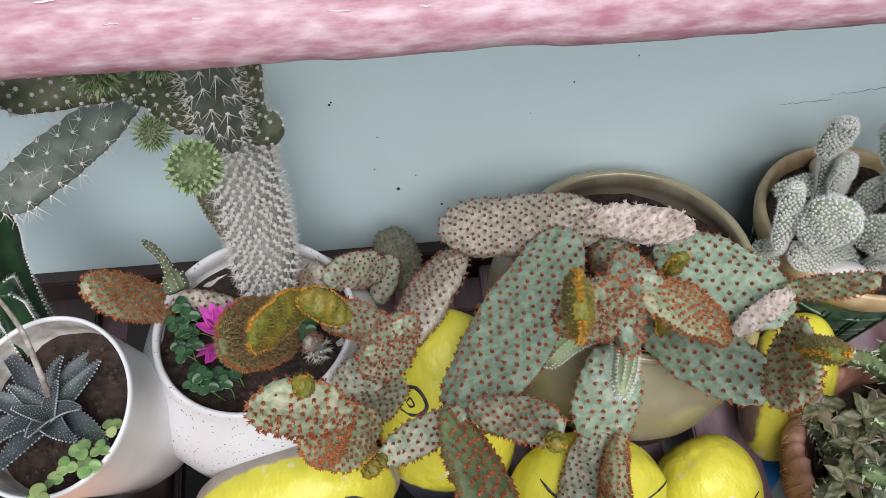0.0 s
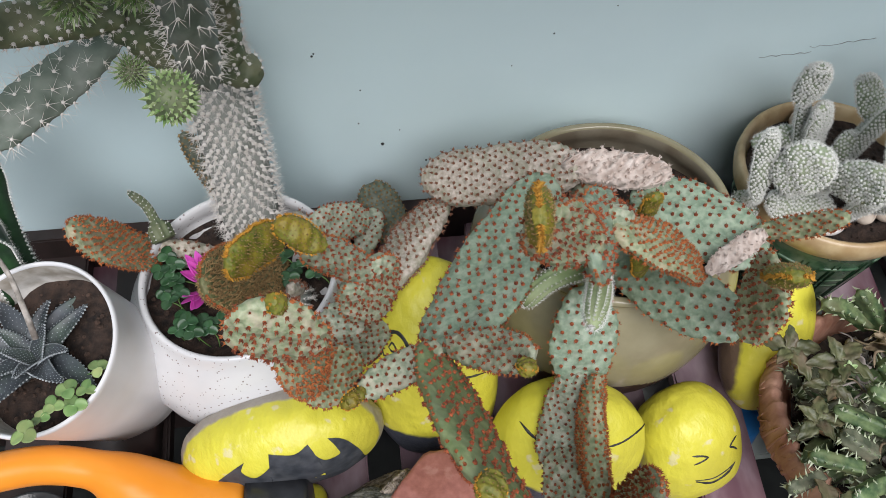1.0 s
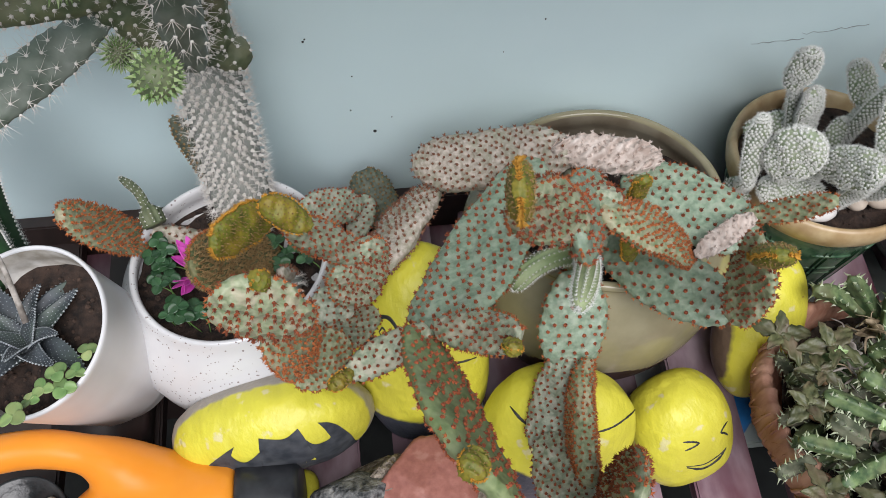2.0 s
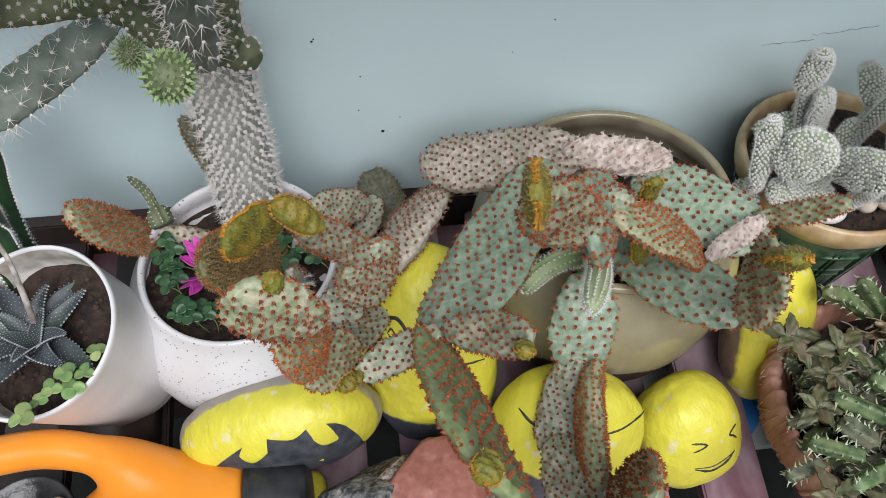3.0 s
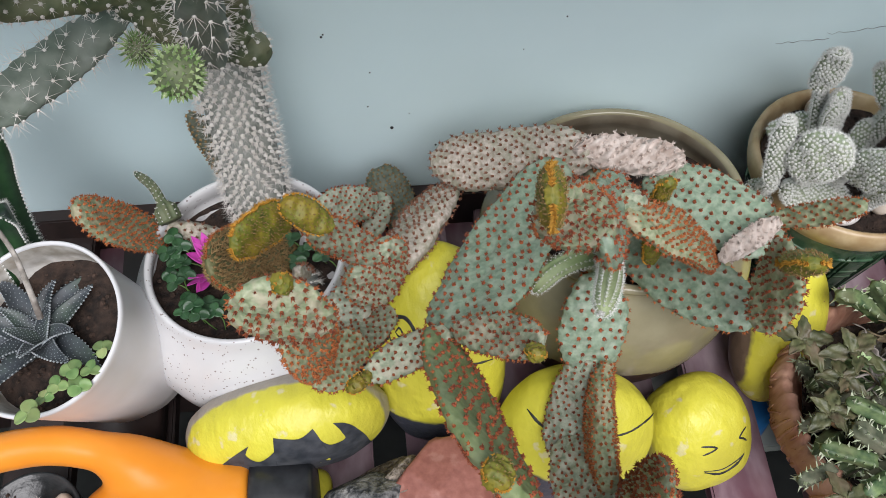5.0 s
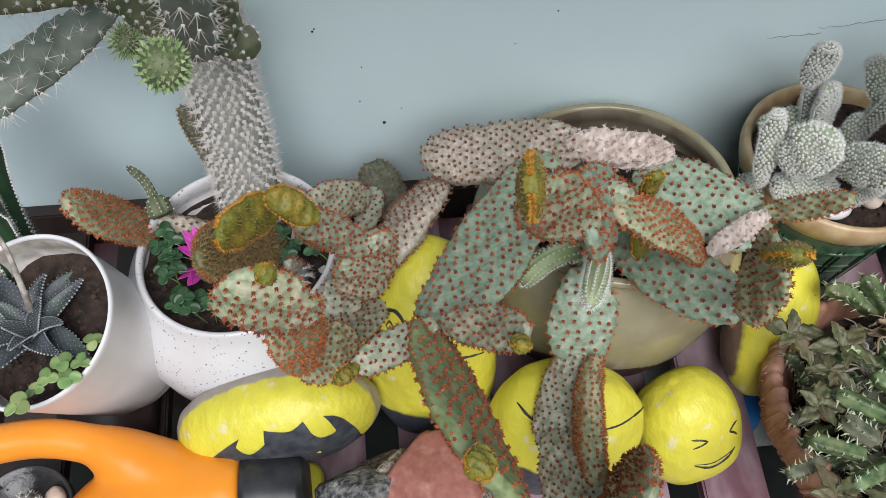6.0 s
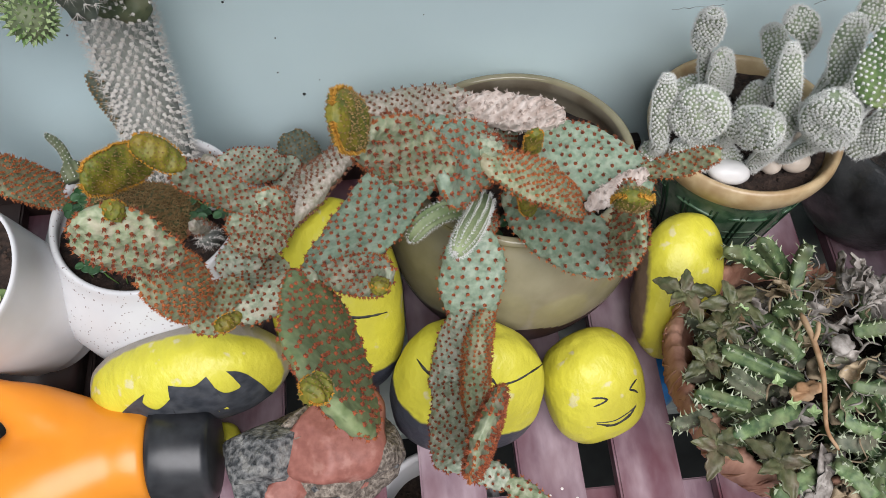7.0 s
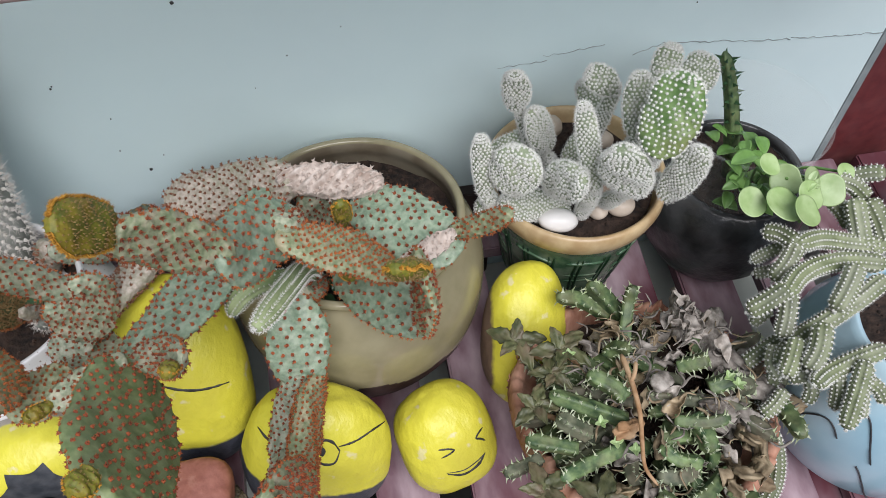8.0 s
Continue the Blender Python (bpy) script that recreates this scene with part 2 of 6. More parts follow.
def speckled(name):
    """Off-white glaze with fine brown flecks."""
    m = surf(name, (0.58, 0.58, 0.59), (0.64, 0.64, 0.645), 20, 0.25, 0.03, (0.7, 0.69, 0.67), 6, 0.5)
    n, l = m.node_tree.nodes, m.node_tree.links
    b = n["Principled BSDF"]
    base = b.inputs["Base Color"].links[0].from_socket
    co = n.new("ShaderNodeTexCoord")
    v = n.new("ShaderNodeTexVoronoi")
    v.inputs["Scale"].default_value = 240
    l.new(co.outputs["Object"], v.inputs["Vector"])
    size = n.new("ShaderNodeMath")
    size.operation = "MULTIPLY"
    size.inputs[1].default_value = 0.29
    l.new(v.outputs["Color"], size.inputs[0])
    less = n.new("ShaderNodeMath")
    less.operation = "LESS_THAN"
    l.new(v.outputs["Distance"], less.inputs[0])
    l.new(size.outputs[0], less.inputs[1])
    half = n.new("ShaderNodeMath")
    half.operation = "MULTIPLY"
    half.inputs[1].default_value = 0.8
    l.new(less.outputs[0], half.inputs[0])
    mix = n.new("ShaderNodeMix")
    mix.data_type = "RGBA"
    l.new(half.outputs[0], mix.inputs[0])
    l.new(base, mix.inputs[6])
    mix.inputs[7].default_value = (0.16, 0.11, 0.10, 1)
    l.new(mix.outputs[2], b.inputs["Base Color"])
    return m


M["speckled"] = speckled("speckled_glaze")


def painted(name, yellow, axis, edge, soft, under, wob=0.012):
    """Yellow paint on a stone: above edge along the local axis; under it the bare or dark-painted stone."""
    m = surf(name, yellow, tuple(min(1, c * 1.12) for c in yellow), 48, 0.42, 0.9, (0.50, 0.43, 0.06), 14, 0.55, dist=0.005, stretch=(1, 0.6, 0.7), detail=10.0)
    n, l = m.node_tree.nodes, m.node_tree.links
    b = n["Principled BSDF"]
    base = b.inputs["Base Color"].links[0].from_socket
    co = n.new("ShaderNodeTexCoord")
    dot = n.new("ShaderNodeVectorMath")
    dot.operation = "DOT_PRODUCT"
    dot.inputs[1].default_value = axis
    l.new(co.outputs["Object"], dot.inputs[0])
    ns = n.new("ShaderNodeTexNoise")
    ns.inputs["Scale"].default_value, ns.inputs["Detail"].default_value = 55, 8
    l.new(co.outputs["Object"], ns.inputs["Vector"])
    mad = n.new("ShaderNodeMath")
    mad.operation = "MULTIPLY_ADD"
    mad.inputs[1].default_value = wob * 2
    l.new(ns.outputs["Fac"], mad.inputs[0])
    l.new(dot.outputs["Value"], mad.inputs[2])
    mr = n.new("ShaderNodeMapRange")
    mr.inputs[1].default_value, mr.inputs[2].default_value = edge + wob - soft, edge + wob + soft
    l.new(mad.outputs[0], mr.inputs[0])
    # worn flecks where the stone shows through
    worn = n.new("ShaderNodeTexNoise")
    worn.inputs["Scale"].default_value, worn.inputs["Detail"].default_value = 46, 10
    l.new(co.outputs["Object"], worn.inputs["Vector"])
    wr = n.new("ShaderNodeMapRange")
    wr.inputs[1].default_value, wr.inputs[2].default_value = 0.63, 0.68
    wr.inputs[3].default_value, wr.inputs[4].default_value = 1.0, 0.35
    l.new(worn.outputs["Fac"], wr.inputs[0])
    pale = n.new("ShaderNodeMix")
    pale.data_type = "RGBA"
    l.new(wr.outputs[0], pale.inputs[0])
    pale.inputs[6].default_value = (0.66, 0.60, 0.40, 1)
    l.new(base, pale.inputs[7])
    base = pale.outputs[2]
    mix = n.new("ShaderNodeMix")
    mix.data_type = "RGBA"
    l.new(mr.outputs[0], mix.inputs[0])
    grit = n.new("ShaderNodeValToRGB")
    grit.color_ramp.elements[0].color = (*[c * 0.7 for c in under], 1)
    grit.color_ramp.elements[1].color = (*[c * 1.3 for c in under], 1)
    l.new(ns.outputs["Fac"], grit.inputs[0])
    l.new(grit.outputs[0], mix.inputs[6])
    l.new(base, mix.inputs[7])
    l.new(mix.outputs[2], b.inputs["Base Color"])
    return m


YELLOW = (0.62, 0.575, 0.055)


# ---- mesh helpers ----
def solid(name, V, F, mat, parent=None, label="", smooth=True, slots=None):
    """One mesh object from vertices and faces; slots: a material index for each face."""
    me = bpy.data.meshes.new(name)
    me.from_pydata([tuple(v) for v in V], [], [tuple(f) for f in F])
    for m in (mat if isinstance(mat, (list, tuple)) else [mat]):
        me.materials.append(m)
    if slots is not None:
        me.polygons.foreach_set("material_index", slots)
    if smooth:
        me.polygons.foreach_set("use_smooth", [True] * len(me.polygons))
    me.update()
    ob = new(name, me)
    if parent:
        ob.parent = parent
    if label:
        ob["label"] = label
    return ob


def thing(name, label, category, at=(0, 0, 0), group="", kind=""):
    ob = new(name)
    ob.empty_display_size = 0.02
    ob.location = at
    return tagged(ob, label, category, group, kind)


def unit(v):
    v = np.asarray(v, float)
    return v / max(1e-9, np.linalg.norm(v))


def ring_faces(n, m, cap0=True, cap1=True, start=0):
    """Quads of n rings with m points each."""
    F = []
    for i in range(n - 1):
        a, b = start + i * m, start + (i + 1) * m
        for j in range(m):
            k = (j + 1) % m
            F.append((a + j, a + k, b + k, b + j))
    if cap0:
        F.append(tuple(start + j for j in reversed(range(m))))
    if cap1:
        F.append(tuple(start + (n - 1) * m + j for j in range(m)))
    return F


def lathe(profile, m=64, wave=None):
    """Turns (radius, height) pairs round z. wave(angle, r, z) gives a changed radius and height."""
    V = []
    for r, z in profile:
        for j in range(m):
            a = 2 * math.pi * j / m
            rr, zz = wave(a, r, z) if wave else (r, z)
            V.append((rr * math.cos(a), rr * math.sin(a), zz))
    return V, ring_faces(len(profile), m)


def smooth_path(P, n):
    """n points on a Catmull-Rom curve through P."""
    P = np.asarray(P, float)
    Q = np.vstack([2 * P[0] - P[1], P, 2 * P[-1] - P[-2]])
    out = []
    for u in np.linspace(0, len(P) - 1 - 1e-9, n):
        i = int(u)
        t = u - i
        a, b, c, d = Q[i:i + 4]
        out.append(0.5 * (2 * b + (c - a) * t + (2 * a - 5 * b + 4 * c - d) * t * t + (3 * b - a - 3 * c + d) * t ** 3))
    return np.array(out)


def tube(P, R, m=12, ribs=0, rib=0.0, hint=(0, 0, 1), flat=1.0):
    """A tube along the points P with the radii R; ribs give it a fluted section, flat squeezes it."""
    P = np.asarray(P, float)
    T = np.gradient(P, axis=0)
    V, frames = [], []
    u = None
    for p, t, r in zip(P, T, R):
        t = unit(t)
        h = np.asarray(hint, float) if u is None else u
        u = unit(h - t * (h @ t))
        if not np.isfinite(u).all() or np.linalg.norm(h - t * (h @ t)) < 1e-6:
            u = unit(np.cross(t, (1, 0.3, 0.2)))
        w = np.cross(t, u)
        frames.append((p, t, u, w, r))
        for j in range(m):
            a = 2 * math.pi * j / m
            q = r * (1 + rib * math.cos(ribs * a)) if ribs else r
            V.append(p + u * (q * math.cos(a) * flat) + w * (q * math.sin(a)))
    return V, ring_faces(len(P), m), frames


def box(x0, x1, y0, y1, z0, z1, bev=0.002):
    """A box with chamfered edges."""
    bm = bmesh.new()
    bmesh.ops.create_cube(bm, size=1)
    for v in bm.verts:
        v.co = Vector((x0 + (v.co.x + 0.5) * (x1 - x0), y0 + (v.co.y + 0.5) * (y1 - y0), z0 + (v.co.z + 0.5) * (z1 - z0)))
    if bev:
        bmesh.ops.bevel(bm, geom=bm.edges[:], offset=bev, segments=2, affect="EDGES")
    bm.verts.index_update()
    V = [v.co.copy() for v in bm.verts]
    F = [[v.index for v in f.verts] for f in bm.faces]
    bm.free()
    return V, F


def frames_of(N):
    """Two directions across each of the unit normals N."""
    A = np.cross(N, np.array((0.31, 0.77, 0.55)))
    A /= np.maximum(1e-9, np.linalg.norm(A, axis=1))[:, None]
    return A, np.cross(N, A)


def spikes(points, normals, rng, count=4, length=0.0025, radius=0.00035, splay=0.7, jitter=0.3):
    """Small three-sided spikes that splay out of each point."""
    P, N = np.asarray(points, float), np.asarray(normals, float)
    if len(P) == 0:
        return [], []
    rs = np.random.RandomState(rng.randrange(1 << 30))
    P, N = np.repeat(P, count, axis=0), np.repeat(N, count, axis=0)
    A, B = frames_of(N)
    n = len(P)
    an = np.repeat(rs.uniform(0, 6.28, n // count), count) + np.tile(np.arange(count) * 6.283 / count, n // count)
    w = (splay * rs.uniform(0.6, 1.2, n))[:, None]
    D = N + (A * np.cos(an)[:, None] + B * np.sin(an)[:, None]) * w
    D /= np.linalg.norm(D, axis=1)[:, None]
    E = np.cross(D, N + 0.01 * A)
    E /= np.maximum(1e-9, np.linalg.norm(E, axis=1))[:, None]
    G = np.cross(D, E)
    L = (length * (1 + jitter * rs.uniform(-1, 1, n)))[:, None]
    V = np.empty((n, 4, 3))
    for q in range(3):
        V[:, q] = P + radius * (E * math.cos(2.094 * q) + G * math.sin(2.094 * q)) - N * 0.0004
    V[:, 3] = P + D * L
    o = np.arange(n)[:, None] * 4
    F = np.concatenate([o + np.array(((0, 1, 3),)), o + np.array(((1, 2, 3),)), o + np.array(((2, 0, 3),))])
    return V.reshape(-1, 3).tolist(), F.tolist()


def domes(points, normals, radius, height):
    """Low six-sided bumps."""
    P, N = np.asarray(points, float), np.asarray(normals, float)
    if len(P) == 0:
        return [], []
    N = N / np.linalg.norm(N, axis=1)[:, None]
    A, B = frames_of(N)
    n = len(P)
    V = np.empty((n, 13, 3))
    for k in range(6):
        d = A * math.cos(1.0472 * k) + B * math.sin(1.0472 * k)
        V[:, k] = P + radius * d - N * 0.0003
        V[:, 6 + k] = P + 0.6 * radius * d + N * height * 0.8
    V[:, 12] = P + N * height
    base = np.arange(n)[:, None] * 13
    F = []
    for k in range(6):
        q = (k + 1) % 6
        F += (base + np.array(((k, q, 6 + q, 6 + k),))).tolist() + (base + np.array(((6 + k, 6 + q, 12),))).tolist()
    return V.reshape(-1, 3).tolist(), F


def merge(*parts):
    V, F = [], []
    for v, f in parts:
        o = len(V)
        V += list(v)
        F += [tuple(i + o for i in g) for g in f]
    return V, F

# ---- the setting ----
def setting(name, parts, mat, label, category="wall"):
    V, F = parts
    return tagged(solid(name, V, F, mat, smooth=False), label, category, kind="structure")


def deck(y):
    """Height of the bench slats, which rise a little towards the wall."""
    return 0.13 * (y - 0.2)


wall_back = setting("wall_back", box(-2.2, 0.889, 0.625, 0.74, -0.5, 2.6, 0.002), M["wall"], "pale blue-green painted plaster wall with a hairline crack")
# strip coloured grey for the shaded side of the pale wall
setting("trim", box(0.8895, 0.902, 0.6262, 0.70, -0.5, 2.6, 0.001), M["trim"], "dark grey edge of the plaster wall, its shade put into the colour", "trim")
setting("wall_right", box(0.9025, 2.6, 0.634, 0.74, -0.5, 2.6, 0.002), M["red"], "dark maroon painted wall beyond the pale one")
setting("wall_left", box(-2.32, -2.201, -2.6, 0.74, -0.5, 2.6, 0.002), M["wall"], "pale painted side wall of the balcony")
setting("floor", box(-2.3, 2.6, -2.6, 0.74, -0.56, -0.5, 0.0), M["floor"], "pale terrazzo floor under the bench, coloured near-black for its shade", "floor")
setting("ground", box(-60, 60, -60, -2.6, -0.7, -0.6, 0.0), M["floor"], "dark grey paved ground beyond the balcony", "ground")

# near-black board stands in for the shade low on the wall
setting("baseboard", box(-2.2, 0.40, 0.606, 0.6245, -0.5, 0.088, 0.002), M["slat_dark"], "board along the foot of the wall, near-black for the shade there", "baseboard")
# unseen overhang, added so that light comes in from the front
setting("ceiling", box(-2.3, 2.6, -0.1, 0.74, 2.3, 2.42, 0.0), M["wall"], "unseen pale ceiling added to block light from above", "ceiling")

rng = random.Random(7)
# the crack: short wandering runs, in the plaster
for part_of, (x0, z0, x1, z1) in enumerate(((0.394, 0.288, 0.452, 0.291), (0.447, 0.297, 0.520, 0.304), (0.558, 0.283, 0.592, 0.296), (0.592, 0.296, 0.76, 0.279), (0.76, 0.280, 0.886, 0.272))):
    n = max(6, int((x1 - x0) / 0.006))
    P = [(x0 + (x1 - x0) * i / n, 0.6243, z0 + (z1 - z0) * i / n + rng.uniform(-0.0018, 0.0018)) for i in range(n + 1)]
    R = [(0.0003 + 0.0005 * rng.random()) * (1 if part_of > 2 else 0.7) for _ in P]
    V, F, _ = tube(P, R, 5)
    solid("crack", V, F, M["crack"], wall_back, "thin dark crack in the plaster")
for x, z, r in ((-0.02, 0.194, 0.0022), (-0.085, 0.331, 0.0014), (-0.083, 0.334, 0.001), (0.06, 0.42, 0.0022), (-0.045, 0.23, 0.001), (0.0, 0.215, 0.0008), (0.16, 0.34, 0.001), (0.22, 0.37, 0.0008), (-0.04, 0.28, 0.0009), (0.03, 0.16, 0.0014), (-0.25, 0.3, 0.0012), (0.3, 0.4, 0.0009), (0.12, 0.3, 0.0007), (0.62, 0.35, 0.001), (0.7, 0.39, 0.0012)):
    V, F = domes([np.array((x, 0.6246, z))], [np.array((0, -1, 0))], r, r * 0.7)
    solid("fly_speck", V, F, M["speck"], wall_back)

# pink plank over the plants
rail = thing("plank_shelf", "pink painted wooden plank with worn, chipped paint", "shelf", (0.2, 0.40, 0.64))
V = []
sect = [(0.360, 0.6225), (0.3588, 0.631), (0.362, 0.644), (0.370, 0.6505), (0.39, 0.652), (0.42, 0.6525), (0.448, 0.651), (0.452, 0.643), (0.452, 0.6225), (0.448, 0.618), (0.40, 0.6175), (0.365, 0.618)]
xs = np.linspace(-1.3, 0.885, 220)
for x in xs:
    for y, z in sect:
        d = 0.0016 * noise.noise(Vector((x * 14, y * 40, z * 40))) + 0.0008 * noise.noise(Vector((x * 60, y * 90, z * 90)))
        V.append((x - 0.2, y + d - 0.40, z + d - 0.64))
solid("board", V, ring_faces(len(xs), len(sect)), M["rail"], rail)
for i in range(60):
    x, y = rng.uniform(-0.25, 0.35), rng.choice((0.3608, 0.366, 0.38, 0.40))
    L, w = rng.uniform(0.003, 0.012), rng.uniform(0.0004, 0.0011)
    z = {0.3608: 0.634, 0.366: 0.6482, 0.38: 0.6525, 0.40: 0.6535}[y] + rng.uniform(-0.003, 0.0) * (y == 0.3608)
    P = [(x - 0.2 + L * k / 4, y - 0.40 + rng.uniform(-0.0006, 0.0006), z - 0.64 - 0.0006) for k in range(5)]
    V, F, _ = tube(P, [0.0003, w, w * 1.2, w * 0.8, 0.0003], 6, flat=0.35)
    solid("paint_chip", V, F, M["chip"], rail, "pale chip in the pink paint")

for x in (-0.95, 0.80):
    V, F = box(x - 0.2, x - 0.16, 0.053, 0.2245, -0.062, -0.0228, 0.002)
    solid("bracket", V, F, M["slat_dark"], rail, "dark wooden bracket fixed to the wall", smooth=False)

# slatted bench
bench = thing("slatted_bench", "slatted wooden bench painted dusty mauve, paint worn", "bench", (0.2, 0.35, 0.0))
bench.rotation_euler = (math.atan(0.13), 0, 0)
bench.location = (0.0, 0.2, 0.0)
slat_V, slat_F = box(0.0, 0.071, -0.42, 0.415, -0.022, 0.0, 0.0025)
slat_mesh = {}
for k in range(-12, 13):
    # slats at the left get a near-black colour in place of shade
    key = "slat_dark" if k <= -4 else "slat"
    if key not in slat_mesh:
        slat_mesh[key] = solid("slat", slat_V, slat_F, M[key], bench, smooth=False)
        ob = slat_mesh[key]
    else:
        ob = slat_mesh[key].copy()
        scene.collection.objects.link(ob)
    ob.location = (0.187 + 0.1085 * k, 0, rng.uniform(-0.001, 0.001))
    ob.rotation_euler = (0, 0, rng.uniform(-0.006, 0.006))
for y in (-0.35, -0.045, 0.36):
    V, F = box(-1.2, 1.56, y, y + 0.045, -0.05, -0.0235, 0.002)
    solid("batten", V, F, M["slat"], bench, smooth=False)
V, F = box(-1.2, 1.56, -0.44, -0.421, -0.09, -0.001, 0.003)
solid("front_rail", V, F, M["slat"], bench, smooth=False)
for x in (-1.1, -0.2, 0.7, 1.45):
    for y in (-0.4, 0.33):
        V, F = box(x, x + 0.05, y, y + 0.05, -0.53, -0.0505, 0.003)
        solid("leg", V, F, M["slat"], bench, smooth=False)
for x, y in ((0.218, -0.008), (0.232, -0.002), (0.247, -0.014), (0.205, -0.012), (0.325, -0.02), (0.342, -0.005), (0.31, -0.03)):
    V, F = domes([np.array((x, y, 0.0002))], [np.array((0, 0, 1.0))], rng.uniform(0.0015, 0.003), 0.0006)
    solid("paint_chip", V, F, M["chip"], bench)
setting("pale_board", box(-0.02, 1.5, 0.315, 0.62, -0.12, -0.10, 0.002), M["board"], "pale painted board under the slats", "board")


# ---- pots ----
def soil(name, r, z, parent, rough=0.006, seed=1):
    """A lumpy disc of earth."""
    V, F = [(0, 0, z)], []
    m, n = 48, 12
    for i in range(1, n + 1):
        for j in range(m):
            a = 2 * math.pi * j / m
            q = r * i / n
            x, y = q * math.cos(a), q * math.sin(a)
            V.append((x, y, z + rough * noise.noise(Vector((x * 45 + seed, y * 45, seed))) + 0.4 * rough * noise.noise(Vector((x * 150, y * 150, seed)))))
    for j in range(m):
        F.append((0, 1 + j, 1 + (j + 1) % m))
    for i in range(n - 1):
        for j in range(m):
            k = (j + 1) % m
            F.append((1 + i * m + j, 1 + (i + 1) * m + j, 1 + (i + 1) * m + k, 1 + i * m + k))
    ob = solid(name, V, F, M["soil"], parent, "dark brown potting soil")
    rg = random.Random(seed)
    parts = []
    for _ in range(130):
        a, q = rg.uniform(0, 6.28), r * 0.94 * math.sqrt(rg.random())
        s = rg.uniform(0.001, 0.0035)
        p = np.array((q * math.cos(a), q * math.sin(a), z + rough * noise.noise(Vector((q * math.cos(a) * 45 + seed, q * math.sin(a) * 45, seed)))))
        parts.append(domes([p], [np.array((rg.uniform(-0.4, 0.4), rg.uniform(-0.4, 0.4), 1.0))], s, s))
    V, F = merge(*parts)
    crumbs = solid("crumb_layer", V, F, M["crumb"], ob, smooth=False)
    crumbs["kind"] = "stuff"
    return ob


# big glazed bowl
bowl = thing("bowl_planter", "round olive-beige glazed ceramic bowl planter with brown base", "planter", (0.203, 0.458, 0.030))
bowl.rotation_euler = (radians(-4), 0, 0)
outer = [(0.070, 0.0), (0.086, 0.004), (0.112, 0.03), (0.131, 0.065), (0.141, 0.10), (0.1435, 0.135), (0.141, 0.16), (0.134, 0.18), (0.1265, 0.195), (0.1205, 0.204), (0.1195, 0.209), (0.1215, 0.214), (0.1195, 0.218), (0.1145, 0.2185), (0.1115, 0.214), (0.1115, 0.205), (0.116, 0.19), (0.12, 0.165)]
outer = [tuple(q) for q in smooth_path(outer, 180)]
V, F = lathe(outer, 192, lambda a, r, z: (r * (1 + 0.006 * math.sin(3 * a + 1) + 0.003 * math.sin(7 * a)), z + 0.0012 * math.sin(2 * a)))
slots = []
for i in range(len(outer) - 1):
    for j in range(192):
        edge = 0.094 + 0.006 * math.sin(3 * j / 192 * 6.28 + 0.7) + 0.004 * math.sin(11 * j / 192 * 6.28)
        slots.append(1 if outer[i + 1][1] < edge and i < 90 else (2 if i >= 145 else 0))
slots += [1, 2]
solid("body", V, F, [M["bowl"], M["bowl_low"], M["bowl_in"]], bowl, slots=slots)
soil("soil", 0.118, 0.182, bowl, 0.008, 3)

# green pot with a basket-weave relief
gpot = thing("green_pot", "dark green glazed ceramic pot with lattice relief and tan rim", "planter", (0.465, 0.513, 0.045))
gpot.scale = (0.985, 0.985, 1.16)
prof = [(0.066, 0.0), (0.070, 0.002), (0.078, 0.03), (0.0865, 0.07), (0.094, 0.112), (0.0985, 0.124), (0.1045, 0.132), (0.1075, 0.142), (0.1065, 0.152), (0.103, 0.1555), (0.0985, 0.153), (0.0955, 0.145), (0.092, 0.12)]
V, F = lathe(prof, 72)
slots = [0] * (4 * 72) + [0] * 72 + [1] * (7 * 72) + [0, 1]
solid("body", V, F, [M["green_pot"], M["tan_rim"]], gpot, slots=slots)


def gwall(z):
    return 0.070 + (z - 0.002) * (0.0945 - 0.070) / 0.112


# grooves are raised strips; a near-black green paints in their shade
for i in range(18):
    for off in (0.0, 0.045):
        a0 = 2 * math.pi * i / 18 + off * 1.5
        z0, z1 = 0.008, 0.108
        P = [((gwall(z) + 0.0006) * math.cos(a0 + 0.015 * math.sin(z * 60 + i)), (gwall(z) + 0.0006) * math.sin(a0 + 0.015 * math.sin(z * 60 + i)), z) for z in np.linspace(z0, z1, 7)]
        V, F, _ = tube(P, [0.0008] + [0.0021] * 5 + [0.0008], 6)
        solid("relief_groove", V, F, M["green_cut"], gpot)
for zz in (0.022, 0.034, 0.062, 0.074, 0.100):
    for i in range(9):
        a0 = 2 * math.pi * (i + 0.3 * (zz > 0.05)) / 9
        P = [((gwall(zz) + 0.0008) * math.cos(a0 + u), (gwall(zz) + 0.0008) * math.sin(a0 + u), zz + 0.001 * math.sin(9 * u)) for u in np.linspace(0.0, 0.52, 9)]
        V, F, _ = tube(P, [0.0006] + [0.0019] * 7 + [0.0006], 6)
        solid("relief_ridge", V, F, M["green_pot"], gpot)
soil("soil", 0.0925, 0.139, gpot, 0.005, 5)

# white plastic pot
wpot = thing("white_pot", "white plastic flower pot with a stepped base", "planter", (-0.306, 0.410, 0.088))
wpot.scale = (1.05, 1.05, 1.05)
prof = [(0.045, 0.0), (0.0535, 0.001), (0.055, 0.004), (0.0565, 0.022), (0.0605, 0.026), (0.063, 0.03), (0.0685, 0.10), (0.0725, 0.16), (0.0735, 0.168), (0.0742, 0.173), (0.0735, 0.1755), (0.0715, 0.176), (0.0702, 0.173), (0.069, 0.15), (0.067, 0.11)]
V, F = lathe(prof, 72)
